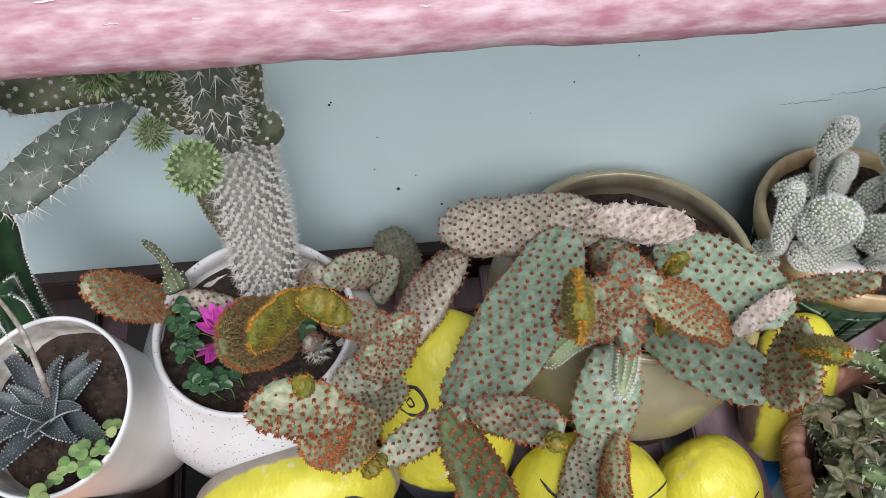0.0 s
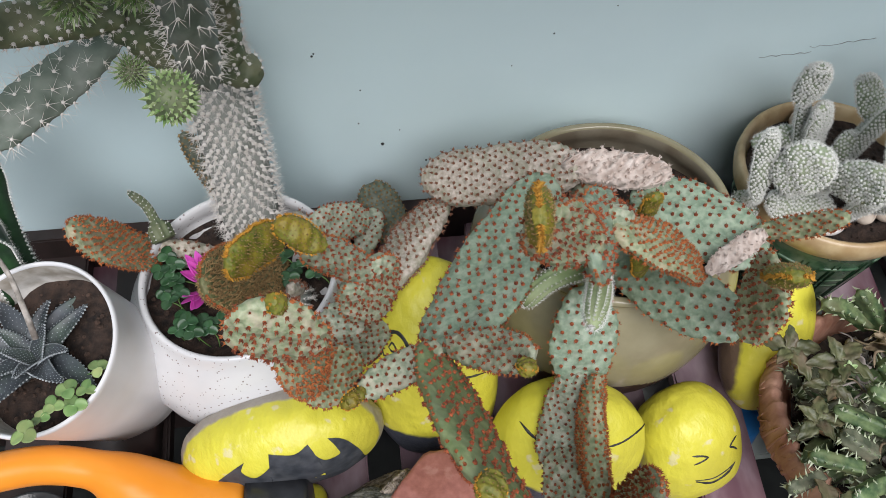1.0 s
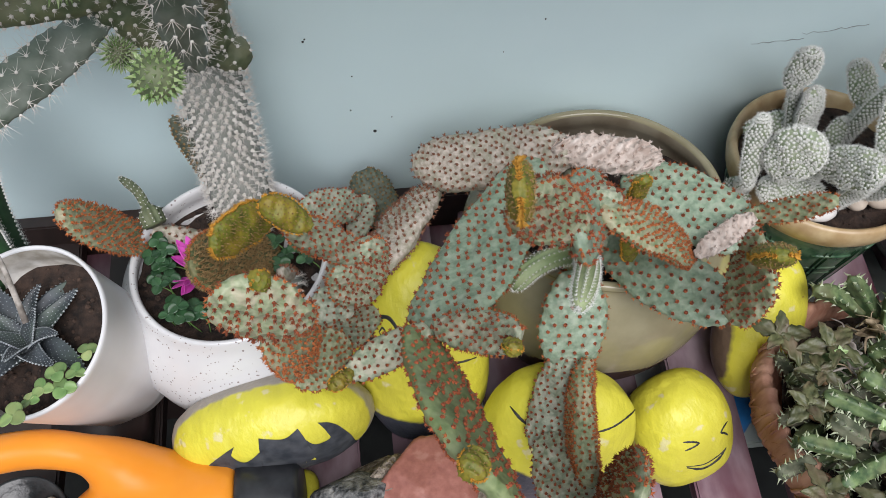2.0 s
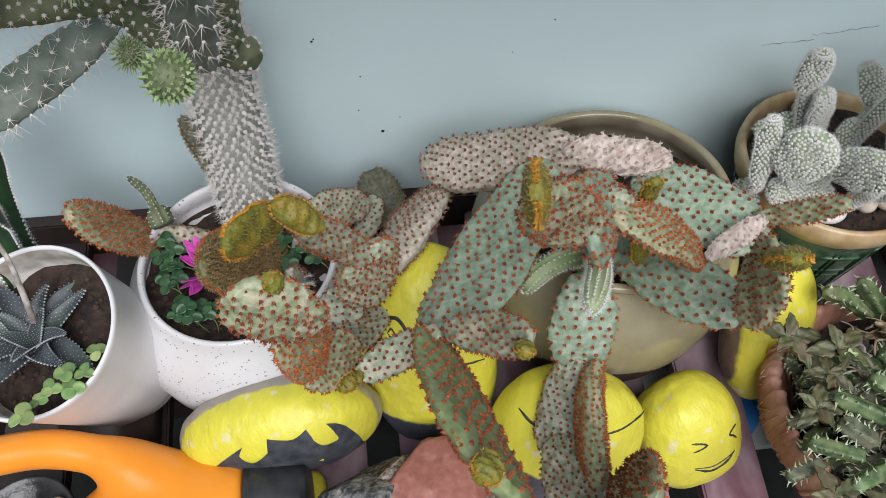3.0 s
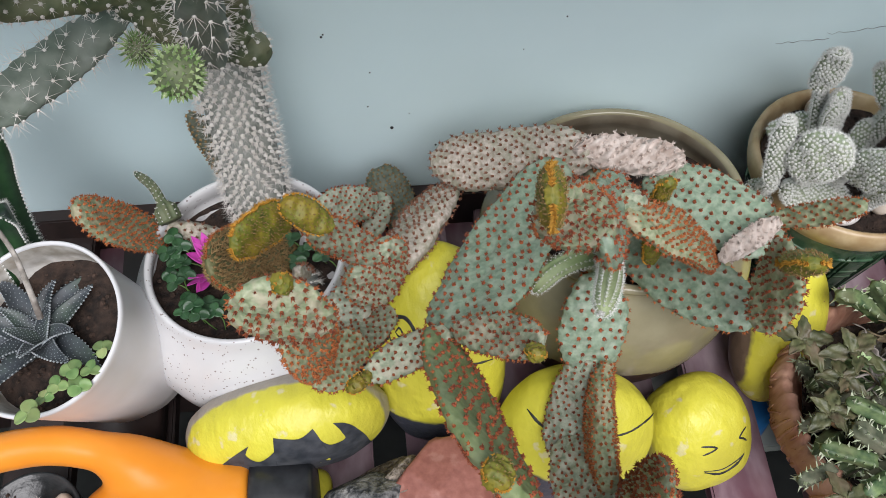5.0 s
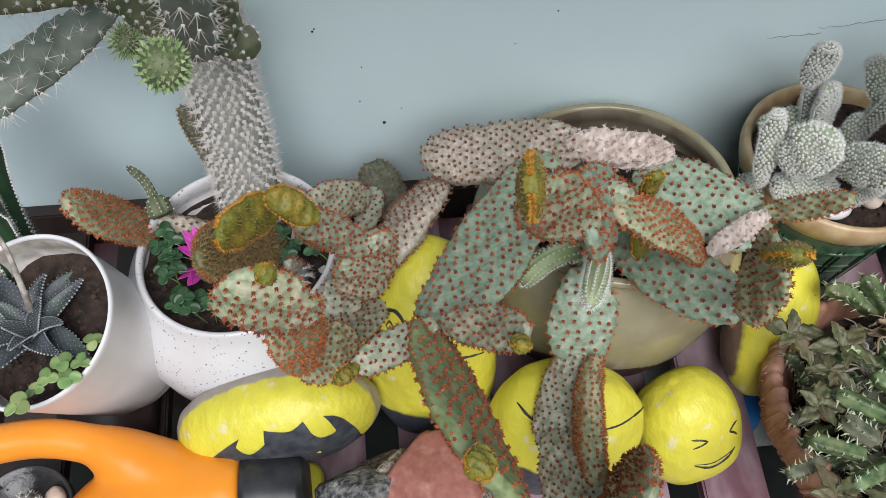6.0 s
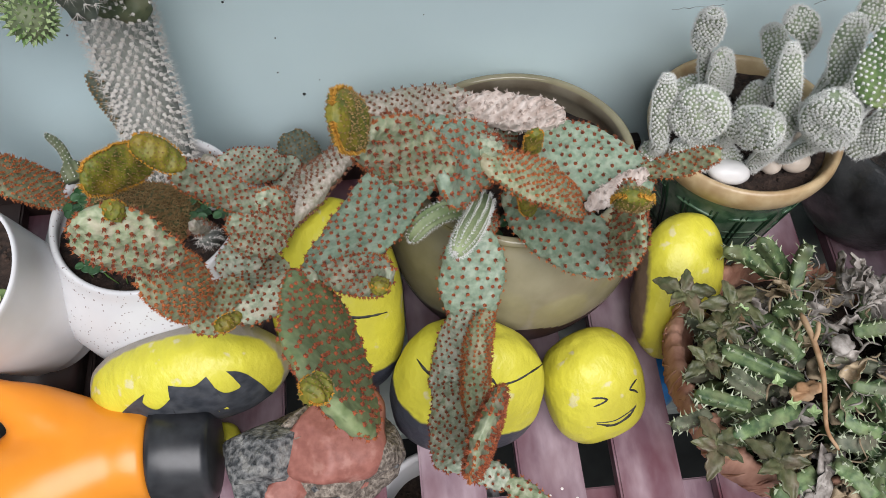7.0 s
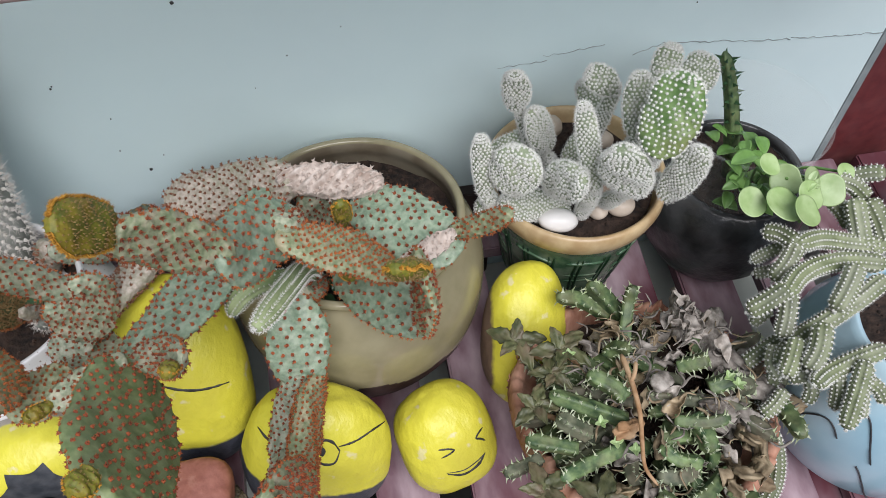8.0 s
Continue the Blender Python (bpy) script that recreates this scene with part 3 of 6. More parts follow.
solid("body", V, F, [M["white_pot"], M["stain"]], wpot, slots=[0] * (12 * 72) + [1] * (2 * 72) + [0, 1])
soil("soil", 0.0682, 0.138, wpot, 0.006, 8)
wpot.rotation_euler = (radians(15), radians(-11), 0)
# added support; its near-black colour fills in the shade below the pot
stand = thing("added_block", "block added to carry the white pot, near-black for the shade there", "block", (-0.345, 0.36, 0.021))
V, F = box(-0.04, 0.055, -0.02, 0.075, 0.004, 0.052, 0.004)
solid("block", V, F, M["slat_dark"], stand)

# speckled round pot
spot = thing("speckled_pot", "round white ceramic pot with fine brown speckles", "planter", (-0.172, 0.447, 0.034))
prof = [(0.06, 0.0), (0.078, 0.003), (0.103, 0.03), (0.119, 0.07), (0.1245, 0.105), (0.121, 0.135), (0.111, 0.16), (0.101, 0.176), (0.0965, 0.186), (0.0955, 0.191), (0.0935, 0.1935), (0.0905, 0.1925), (0.089, 0.188), (0.091, 0.176), (0.098, 0.155)]
V, F = lathe(prof, 80, lambda a, r, z: (r * (1 + 0.02 * math.sin(2 * a + 0.6)), z + (0.006 * math.sin(a + 0.4) if z > 0.12 else 0)))
solid("body", V, F, M["speckled"], spot)
soil("soil", 0.0965, 0.160, spot, 0.007, 11)

# black pot with clear sleeve
dpot = thing("black_pot", "squat black clay pot with white mineral bloom", "planter", (0.672, 0.512, 0.043))
prof = [(0.06, 0.0), (0.072, 0.002), (0.089, 0.03), (0.098, 0.07), (0.099, 0.10), (0.094, 0.125), (0.084, 0.142), (0.079, 0.146), (0.075, 0.144), (0.074, 0.136), (0.08, 0.12)]
V, F = lathe(prof, 64, lambda a, r, z: (r * (1 + 0.012 * noise.noise(Vector((math.cos(a) * 2, math.sin(a) * 2, z * 30)))), z))
solid("body", V, F, M["dark_pot"], dpot)
rg = random.Random(4)
bits = []
for _ in range(150):
    a, z = rg.uniform(-2.9, -0.4), 0.022 + abs(rg.gauss(0, 0.008))
    r = 0.083 + (z - 0.022) * 0.28
    d = np.array((math.cos(a), math.sin(a), -0.25))
    bits.append(domes([np.array((r * math.cos(a), r * math.sin(a), z))], [d], rg.uniform(0.0006, 0.0022), 0.0007))
V, F = merge(*bits)
solid("mineral_bloom", V, F, M["grime"], dpot)["kind"] = "stuff"
soil("soil", 0.0765, 0.128, dpot, 0.004, 14)
clear = bpy.data.materials.new("clear_plastic")
clear.use_nodes = True
pb = clear.node_tree.nodes["Principled BSDF"]
pb.inputs["Base Color"].default_value = (0.85, 0.88, 0.88, 1)
pb.inputs["Roughness"].default_value = 0.35
pb.inputs["Alpha"].default_value = 0.06
prof = [(0.074, 0.0), (0.080, 0.03), (0.087, 0.09), (0.0885, 0.093), (0.0885, 0.096), (0.086, 0.096), (0.078, 0.03), (0.072, 0.0)]
V, F = lathe(prof, 56)
cup = thing("clear_sleeve", "clear plastic sleeve standing in the black pot", "plastic cup", (0.672, 0.522, 0.172))
solid("wall", V, ring_faces(len(prof), 56, False, False), clear, cup)
V, F = lathe([(0.0886, 0.0962), (0.0896, 0.0966), (0.0898, 0.0985), (0.0888, 0.0992), (0.0872, 0.0988), (0.087, 0.0964)], 56)
solid("rim", V, ring_faces(6, 56, False, False), clear, cup)

# coconut-shell planter
shell = thing("coconut_planter", "halved coconut husk planter with frayed reddish fibre", "planter", (0.477, 0.258, 0.012))
prof = [(0.035, 0.0), (0.065, 0.006), (0.105, 0.035), (0.13, 0.075), (0.139, 0.115), (0.137, 0.14), (0.131, 0.143), (0.125, 0.138), (0.122, 0.115), (0.11, 0.09)]
V, F = lathe(prof, 240, lambda a, r, z: (r * (1 + 0.045 * noise.noise(Vector((math.cos(a) * 2.2, math.sin(a) * 2.2, z * 14))) + 0.014 * noise.noise(Vector((math.cos(a) * 14, math.sin(a) * 14, z * 30)))), z + (0.010 * noise.noise(Vector((math.cos(a) * 22, math.sin(a) * 22, 7))) if z > 0.12 else 0) - (0.030 * max(0.0, math.sin(a)) if z > 0.1 else 0) + (0.018 * noise.noise(Vector((math.cos(a) * 3.5, math.sin(a) * 3.5, 2))) if z > 0.1 else 0)))
solid("husk", V, F, M["coir"], shell)
rg = random.Random(21)
for _ in range(90):
    a = rg.uniform(1.7, 5.6)
    z0, z1 = rg.uniform(0.02, 0.09), rg.uniform(0.10, 0.145)
    P = []
    for u in np.linspace(0, 1, 7):
        z = z0 + (z1 - z0) * u
        r = float(np.interp(z, (0, 0.035, 0.075, 0.115, 0.14), (0.06, 0.105, 0.13, 0.139, 0.137))) * (1 + 0.045 * noise.noise(Vector((math.cos(a + 0.1 * u) * 2.2, math.sin(a + 0.1 * u) * 2.2, z * 14)))) + 0.0008
        P.append((r * math.cos(a + 0.1 * u), r * math.sin(a + 0.1 * u), z))
    V, F, _ = tube(P, [0.0005, 0.0016, 0.002, 0.0021, 0.0018, 0.0014, 0.0004], 5, flat=0.5)
    solid("fibre", V, F, M["coir"], shell)
soil("soil", 0.112, 0.106, shell, 0.01, 17)

# pale blue round pot
bpot = thing("blue_pot", "pale blue glazed round pot", "planter", (0.752, 0.240, 0.006))
bpot.scale = (1, 1, 1.22)
prof = [(0.06, 0.0), (0.078, 0.003), (0.108, 0.04), (0.12, 0.085), (0.116, 0.13), (0.10, 0.165), (0.083, 0.183), (0.079, 0.19), (0.074, 0.19), (0.073, 0.182), (0.085, 0.165)]
V, F = lathe(prof, 72)
solid("body", V, F, M["skyblue"], bpot)
for i in range(5):
    a0, z0 = 3.3 + 0.33 * i, 0.095 + 0.03 * math.sin(i * 2.1)
    P = []
    for u in np.linspace(0, 1, 12):
        z = z0 + 0.035 * math.sin(u * 2.4 + i)
        r = float(np.interp(z, (0.04, 0.085, 0.13, 0.165), (0.109, 0.1212, 0.1172, 0.1012)))
        P.append((r * math.cos(a0 + 0.4 * u), r * math.sin(a0 + 0.4 * u), z))
    V, F, _ = tube(P, [0.0009] * 12, 5)
    solid("painted_line", V, F, M["paint_dark"], bpot, "thin dark painted line")
soil("soil", 0.08, 0.17, bpot, 0.004, 19)
tpot = thing("clay_pot", "dark clay pot beside the wall", "planter", (0.96, 0.40, 0.034))
V, F = lathe([(0.05, 0.0), (0.056, 0.002), (0.075, 0.12), (0.082, 0.125), (0.083, 0.15), (0.079, 0.152), (0.074, 0.148), (0.07, 0.12)], 56)
solid("body", V, F, M["coir"], tpot)
soil("soil", 0.072, 0.135, tpot, 0.004, 23)

# white planter on the floor below, its rim seen between the slats
fpot = thing("white_planter", "tall white glazed planter standing on the floor below the slats", "planter", (0.098, 0.205, -0.498))
V, F = lathe([(0.05, 0.0), (0.056, 0.002), (0.066, 0.30), (0.07, 0.41), (0.0735, 0.425), (0.073, 0.436), (0.067, 0.438), (0.064, 0.43), (0.06, 0.38)], 56)
solid("body", V, F, M["white_pot"], fpot)
soil("soil", 0.062, 0.39, fpot, 0.004, 29)

# blue cup under the stones
cupb = thing("blue_cup", "bright blue plastic cup standing upside down", "cup", (0.391, 0.345, -0.0985))
V, F = lathe([(0.027, 0.0), (0.029, 0.001), (0.0295, 0.006), (0.026, 0.05), (0.0235, 0.0545), (0.012, 0.056)], 40)
solid("body", V, F, M["blue"], cupb)


# ---- orange watering bottle ----
bottle = thing("orange_bottle", "orange plastic watering bottle with loop handle, lying down", "bottle", (-0.2, 0.242, 0.100))
axis_pts = [(-0.135, -0.034, -0.014), (-0.125, -0.032, -0.013), (-0.10, -0.024, -0.010), (-0.065, -0.012, -0.004), (-0.03, -0.003, 0.002), (-0.008, 0.002, 0.004), (-0.004, 0.001, 0.004), (0.004, 0.0, 0.004), (0.016, -0.001, 0.003), (0.022, -0.001, 0.003)]
neck = tube(axis_pts, [0.035, 0.052, 0.062, 0.060, 0.053, 0.048, 0.0495, 0.0495, 0.048, 0.0472], 48)
P = smooth_path([(-0.006, 0.0015, 0.004), (-0.035, 0.010, 0.012), (-0.065, 0.025, 0.026), (-0.09, 0.039, 0.040), (-0.118, 0.050, 0.050), (-0.17, 0.058, 0.052), (-0.24, 0.048, 0.046), (-0.29, 0.02, 0.02), (-0.30, -0.04, -0.02), (-0.24, -0.06, -0.04), (-0.13, -0.02, -0.02)], 40)
loop = tube(P, [0.019 + 0.029 * (1 - min(1, i / 15)) ** 0.9 * (1 + 0.25 * min(1, i / 15)) + 0.006 * max(0, (i - 30) / 10) for i in range(40)], 32)
V, F = merge(neck[:2], loop[:2])
body = solid("body", V, F, M["orange"], bottle, "orange body with moulded loop handle")
fuse = body.modifiers.new("fuse", "REMESH")
fuse.mode, fuse.voxel_size, fuse.use_smooth_shade = "VOXEL", 0.0035, True
soften = body.modifiers.new("soften", "SMOOTH")
soften.factor, soften.iterations = 0.5, 30
V, F, _ = tube([(0.0222, -0.001, 0.003), (0.0225, -0.001, 0.003), (0.026, -0.001, 0.003), (0.04, -0.002, 0.002), (0.072, -0.004, 0.001), (0.078, -0.004, 0.001), (0.0795, -0.004, 0.001)], [0.040, 0.0475, 0.0485, 0.0478, 0.0462, 0.0445, 0.038], 48)
solid("cap", V, F, M["black"], bottle, "black plastic screw cap")


hpot = thing("small_pot", "small dark pot with pebbles behind the bottle's handle", "planter", (-0.40, 0.255, 0.01))
V, F = lathe([(0.03, 0.0), (0.034, 0.001), (0.045, 0.055), (0.049, 0.057), (0.049, 0.066), (0.046, 0.067), (0.044, 0.06)], 48)
solid("body", V, F, M["dark_pot"], hpot)
soil("soil", 0.0445, 0.056, hpot, 0.004, 41)

# ---- stones ----
def stone(name, label, category, at, axes, turn, mat, seed=0, lump=0.05, power=2.3, nu=64, nv=36, cuts=0):
    """A worn boulder: a rounded superellipsoid with gentle lumps, turned by Euler degrees."""
    rc = random.Random(seed * 7 + 1)
    planes = [(unit((rc.uniform(-1, 1), rc.uniform(-1, 1), rc.uniform(-1, 1))), rc.uniform(0.66, 0.88)) for _ in range(cuts)]

    def place(d):
        d = unit(d)
        q = (abs(d[0]) ** power + abs(d[1]) ** power + abs(d[2]) ** power) ** (-1 / power)
        q *= 1 + lump * noise.noise(Vector(d) * 1.3 + Vector((seed, 0, 0))) + 0.25 * lump * noise.noise(Vector(d) * 4 + Vector((0, seed, 0)))
        v = np.array(d) * q
        for side, reach in planes:
            t = float(v @ side)
            if t > reach:
                v = v * (reach / t) ** 0.92
        return v * np.array(axes)
    place.axes = np.array(axes)
    V = [place((0, 0, -1))]
    for i in range(1, nv):
        t = math.pi * i / nv - math.pi / 2
        for j in range(nu):
            a = 2 * math.pi * j / nu
            V.append(place((math.cos(t) * math.cos(a), math.cos(t) * math.sin(a), math.sin(t))))
    V.append(place((0, 0, 1)))
    F = [(0, 1 + (j + 1) % nu, 1 + j) for j in range(nu)]
    for i in range(nv - 2):
        for j in range(nu):
            k = (j + 1) % nu
            F.append((1 + i * nu + j, 1 + i * nu + k, 1 + (i + 1) * nu + k, 1 + (i + 1) * nu + j))
    e = len(V) - 1
    F += [(e, e - nu + j, e - nu + (j + 1) % nu) for j in range(nu)]
    ob = tagged(solid(name, V, F, mat), label, category)
    ob.location = at
    ob.rotation_euler = [radians(a) for a in turn]
    return ob, place


def brush(ob, place, dirs, width, mat, name="painted_line", n=40):
    """A brush stroke laid on a stone along directions from its middle."""
    D = smooth_path(dirs, n)
    S = [place(d) * 1.006 for d in D]
    V, F = [], []
    for i, p in enumerate(S):
        t = unit(S[min(i + 1, n - 1)] - S[max(i - 1, 0)])
        nrm = unit(p / np.array(p).dot(p))
        side = unit(np.cross(t, nrm))
        w = width * (0.75 + 0.35 * noise.noise(Vector((i * 0.4, width * 900, 1)))) * min(1, 0.35 + 3 * min(i, n - 1 - i) / n)
        for k in (-1, -0.5, 0, 0.5, 1):
            q = place((p + side * w * k) / place.axes) * (1.010 if abs(k) < 0.9 else 1.0015)
            V.append(q)
    for i in range(n - 1):
        for k in range(4):
            a = i * 5 + k
            F.append((a, a + 1, a + 6, a + 5))
    return solid(name, V, F, mat, ob)


def patch(ob, place, outline, mat, name, depth=1.008, rings=7):
    """A painted patch: a closed outline of directions filled towards its middle."""
    D = smooth_path(list(outline) + [outline[0]], 72)[:-1]
    c = D.mean(axis=0)
    V, F = [], []
    m = len(D)
    for i in range(rings):
        u = 1 - i / rings
        for d in D:
            V.append(place(c + (d - c) * u) * depth)
    V.append(place(c) * depth)
    for i in range(rings - 1):
        for j in range(m):
            k = (j + 1) % m
            F.append((i * m + j, i * m + k, (i + 1) * m + k, (i + 1) * m + j))
    for j in range(m):
        F.append(((rings - 1) * m + j, (rings - 1) * m + (j + 1) % m, len(V) - 1))
    return solid(name, V, F, mat, ob)


# round stone with brushed marks
ob, pl = stone("painted_stone", "round stone painted bright yellow with a few brush marks", "stone", (0.271, 0.283, 0.074), (0.054, 0.046, 0.066), (-26, -6, 8), painted("paint_round", YELLOW, (0.0, -0.75, 0.66), -0.030, 0.003, (0.35, 0.32, 0.27)), 3, 0.05)
brush(ob, pl, [(-0.25, -0.9, 0.36), (-0.07, -0.94, 0.33), (0.05, -0.96, 0.28)], 0.0015, M["stroke"])
brush(ob, pl, [(0.05, -0.96, 0.28), (-0.07, -0.97, 0.24), (-0.24, -0.95, 0.21)], 0.0015, M["stroke"])
brush(ob, pl, [(0.67, -0.66, 0.34), (0.56, -0.76, 0.32), (0.48, -0.83, 0.28)], 0.0015, M["stroke"])
brush(ob, pl, [(0.48, -0.83, 0.28), (0.57, -0.79, 0.22), (0.65, -0.75, 0.13)], 0.0015, M["stroke"])
brush(ob, pl, [(-0.23, -0.96, -0.12), (0.08, -0.98, -0.18), (0.38, -0.92, -0.13), (0.58, -0.81, -0.06)], 0.001, M["stroke"])
brush(ob, pl, [(-0.22, -0.96, -0.15), (0.07, -0.96, -0.27), (0.37, -0.9, -0.22), (0.57, -0.82, -0.07)], 0.0026, M["stroke"])

# wide stone with a dark lower edge, a line and a ring
ob, pl = stone("painted_stone", "broad stone painted yellow over slate grey with a dark band", "stone", (0.132, 0.281, 0.102), (0.078, 0.046, 0.093), (-12, 5, -7), painted("paint_broad", YELLOW, (0.15, -0.35, 0.93), 0.003, 0.002, (0.045, 0.05, 0.062), 0.006), 9, 0.06)
brush(ob, pl, [(-0.68, -0.32, 0.65), (-0.53, -0.59, 0.61), (-0.36, -0.73, 0.59), (-0.25, -0.78, 0.58)], 0.002, M["stroke"])
brush(ob, pl, [(0.28, -0.76, 0.59), (0.47, -0.65, 0.6), (0.67, -0.42, 0.62), (0.83, -0.11, 0.55)], 0.0014, M["stroke"])
brush(ob, pl, [(0.3, -0.79, 0.54), (0.24, -0.88, 0.4), (0.12, -0.91, 0.39), (0.02, -0.89, 0.45), (-0.01, -0.83, 0.55), (0.01, -0.76, 0.65), (0.1, -0.72, 0.68), (0.21, -0.73, 0.65), (0.3, -0.79, 0.54)], 0.002, M["stroke"], "painted_ring")
patch(ob, pl, [(0.02, -0.83, 0.56), (0.09, -0.79, 0.61), (0.13, -0.82, 0.56), (0.09, -0.86, 0.5)], M["stroke"], "painted_dot")

# tall leaning stone
ob, pl = stone("painted_stone", "tall leaning stone painted yellow with slate-blue foot and dark lines", "stone", (0.006, 0.373, 0.142), (0.070, 0.055, 0.118), (-24, -8, -14), painted("paint_tall", YELLOW, (0.06, -0.25, 0.965), -0.046, 0.002, (0.045, 0.05, 0.065), 0.004), 15, 0.05, 2.2)
brush(ob, pl, [(-0.45, -0.83, 0.33), (-0.47, -0.77, 0.43), (-0.38, -0.76, 0.52), (-0.24, -0.8, 0.55), (-0.14, -0.85, 0.5), (-0.09, -0.9, 0.42), (-0.16, -0.92, 0.35), (-0.32, -0.89, 0.32), (-0.44, -0.83, 0.34)], 0.0024, M["stroke"], "painted_ring")
brush(ob, pl, [(-0.37, -0.83, 0.42), (-0.31, -0.83, 0.46), (-0.26, -0.87, 0.41), (-0.32, -0.86, 0.39), (-0.37, -0.83, 0.42)], 0.0013, M["stroke"], "painted_ring")
brush(ob, pl, [(-0.76, -0.64, 0.15), (-0.6, -0.75, 0.27), (-0.45, -0.81, 0.37)], 0.0022, M["stroke"])
brush(ob, pl, [(0.04, -0.97, 0.24), (0.31, -0.93, 0.18), (0.57, -0.81, 0.14), (0.84, -0.52, 0.11)], 0.002, M["stroke"])

# upright stone by the green pot
ob, pl = stone("painted_stone", "upright stone with yellow paint over brown sides", "stone", (0.380, 0.378, 0.106), (0.050, 0.038, 0.086), (-36, 16, 4), painted("paint_upright", YELLOW, (0.94, -0.31, 0.10), -0.038, 0.002, (0.15, 0.10, 0.07), 0.005), 20, 0.04, 2.15)

# flat oval stone with a dark wavy patch
ob, pl = stone("painted_stone", "flat oval stone painted yellow with a dark scalloped patch", "stone", (-0.144, 0.314, 0.118), (0.100, 0.047, 0.076), (14, -12, 4), painted("paint_oval", YELLOW, (0.05, -0.80, 0.60), 0.021, 0.0018, (0.34, 0.30, 0.25), 0.006), 27, 0.05, 2.2)
arcs = (
    [(-0.56, -0.63, 0.55), (-0.34, -0.54, 0.77), (-0.2, -0.47, 0.86)],
    [(-0.2, -0.47, 0.86), (-0.26, -0.6, 0.76), (-0.18, -0.75, 0.64), (-0.01, -0.66, 0.75), (0.05, -0.55, 0.83), (0.04, -0.44, 0.9)],
    [(0.04, -0.44, 0.9), (0.12, -0.49, 0.86), (0.25, -0.53, 0.81), (0.38, -0.42, 0.83)],
    [(0.38, -0.42, 0.83), (0.39, -0.58, 0.71), (0.45, -0.7, 0.55), (0.58, -0.65, 0.49), (0.58, -0.55, 0.6), (0.54, -0.38, 0.75)],
    [(0.54, -0.38, 0.75), (0.63, -0.41, 0.66), (0.7, -0.51, 0.49), (0.69, -0.68, 0.24)],
)
top = np.vstack([smooth_path(arc, 40) for arc in arcs])
V, F = [], []
for i, d in enumerate(top):
    u = i / (len(top) - 1)
    foot = np.array((-0.75 + 1.55 * u, -0.86 + 0.1 * u, -0.25))
    for k in range(9):
        w = (k / 8) ** 1.3
        V.append(pl(unit(d) * (1 - w) + foot * w) * 1.007)
for i in range(len(top) - 1):
    for k in range(8):
        a = i * 9 + k
        F.append((a, a + 9, a + 10, a + 1))
solid("dark_patch", V, F, M["paint_dark"], ob, "dark slate scalloped paint")

# conglomerate rock
ob, pl = stone("conglomerate_rock", "lump of conglomerate with grey and red pebbles in sandy matrix", "rock", (-0.034, 0.232, 0.068), (0.088, 0.058, 0.066), (0, 0, 8), M["mortar"], 31, 0.30, 2.4, 96, 56, 12)


def inset(parent, place, d, axes, mat, seed, name, turn=(0, 0, 0), lump=0.26):
    s, _ = stone(name, "", "", (0, 0, 0), axes, turn, mat, seed, lump, 3.2, 52, 30, 9)
    for key in ("label", "category"):
        if key in s:
            del s[key]
    s.parent = parent
    s.location = place(d) * 0.90
    return s


inset(ob, pl, (-0.58, 0.0, 0.90), (0.042, 0.038, 0.030), M["rock_grey"], 2, "grey_pebble", (0, -25, 10))
inset(ob, pl, (0.46, 0.02, 0.95), (0.050, 0.046, 0.027), M["rock_red"], 5, "red_pebble", (20, 12, 0), 0.10)
inset(ob, pl, (-0.42, -0.95, 0.45), (0.026, 0.018, 0.022), M["rock_red"], 8, "red_pebble", (0, 0, 0))
inset(ob, pl, (-0.92, -0.6, 0.45), (0.022, 0.024, 0.036), M["rock_grey"], 12, "grey_pebble", (0, -20, 0))
inset(ob, pl, (0.0, 0.35, 0.95), (0.024, 0.018, 0.014), M["mortar"], 14, "sand_lump", (0, 0, 30))
inset(ob, pl, (0.15, -1.0, 0.2), (0.016, 0.012, 0.016), M["rock_grey"], 17, "grey_pebble")
for i in range(42):
    a = rng.uniform(0, 6.28)
    inset(ob, pl, (0.8 * math.cos(a), -0.6 + 0.5 * math.sin(a), rng.uniform(0.1, 0.9)), (rng.uniform(0.005, 0.011), rng.uniform(0.005, 0.01), 0.006), M[rng.choice(("mortar", "rock", "rock_red", "rock_grey"))], 40 + i, "small_pebble", (rng.uniform(0, 90), 0, rng.uniform(0, 90)))

# small painted stub behind the bottle cap
stone("painted_stone", "small stone with chipped yellow paint", "stone", (-0.135, 0.275, 0.032), (0.024, 0.020, 0.022), (0, 10, 0), painted("paint_stub", YELLOW, (0, 0, 1), -0.02, 0.002, (0.3, 0.28, 0.24)), 35, 0.08)

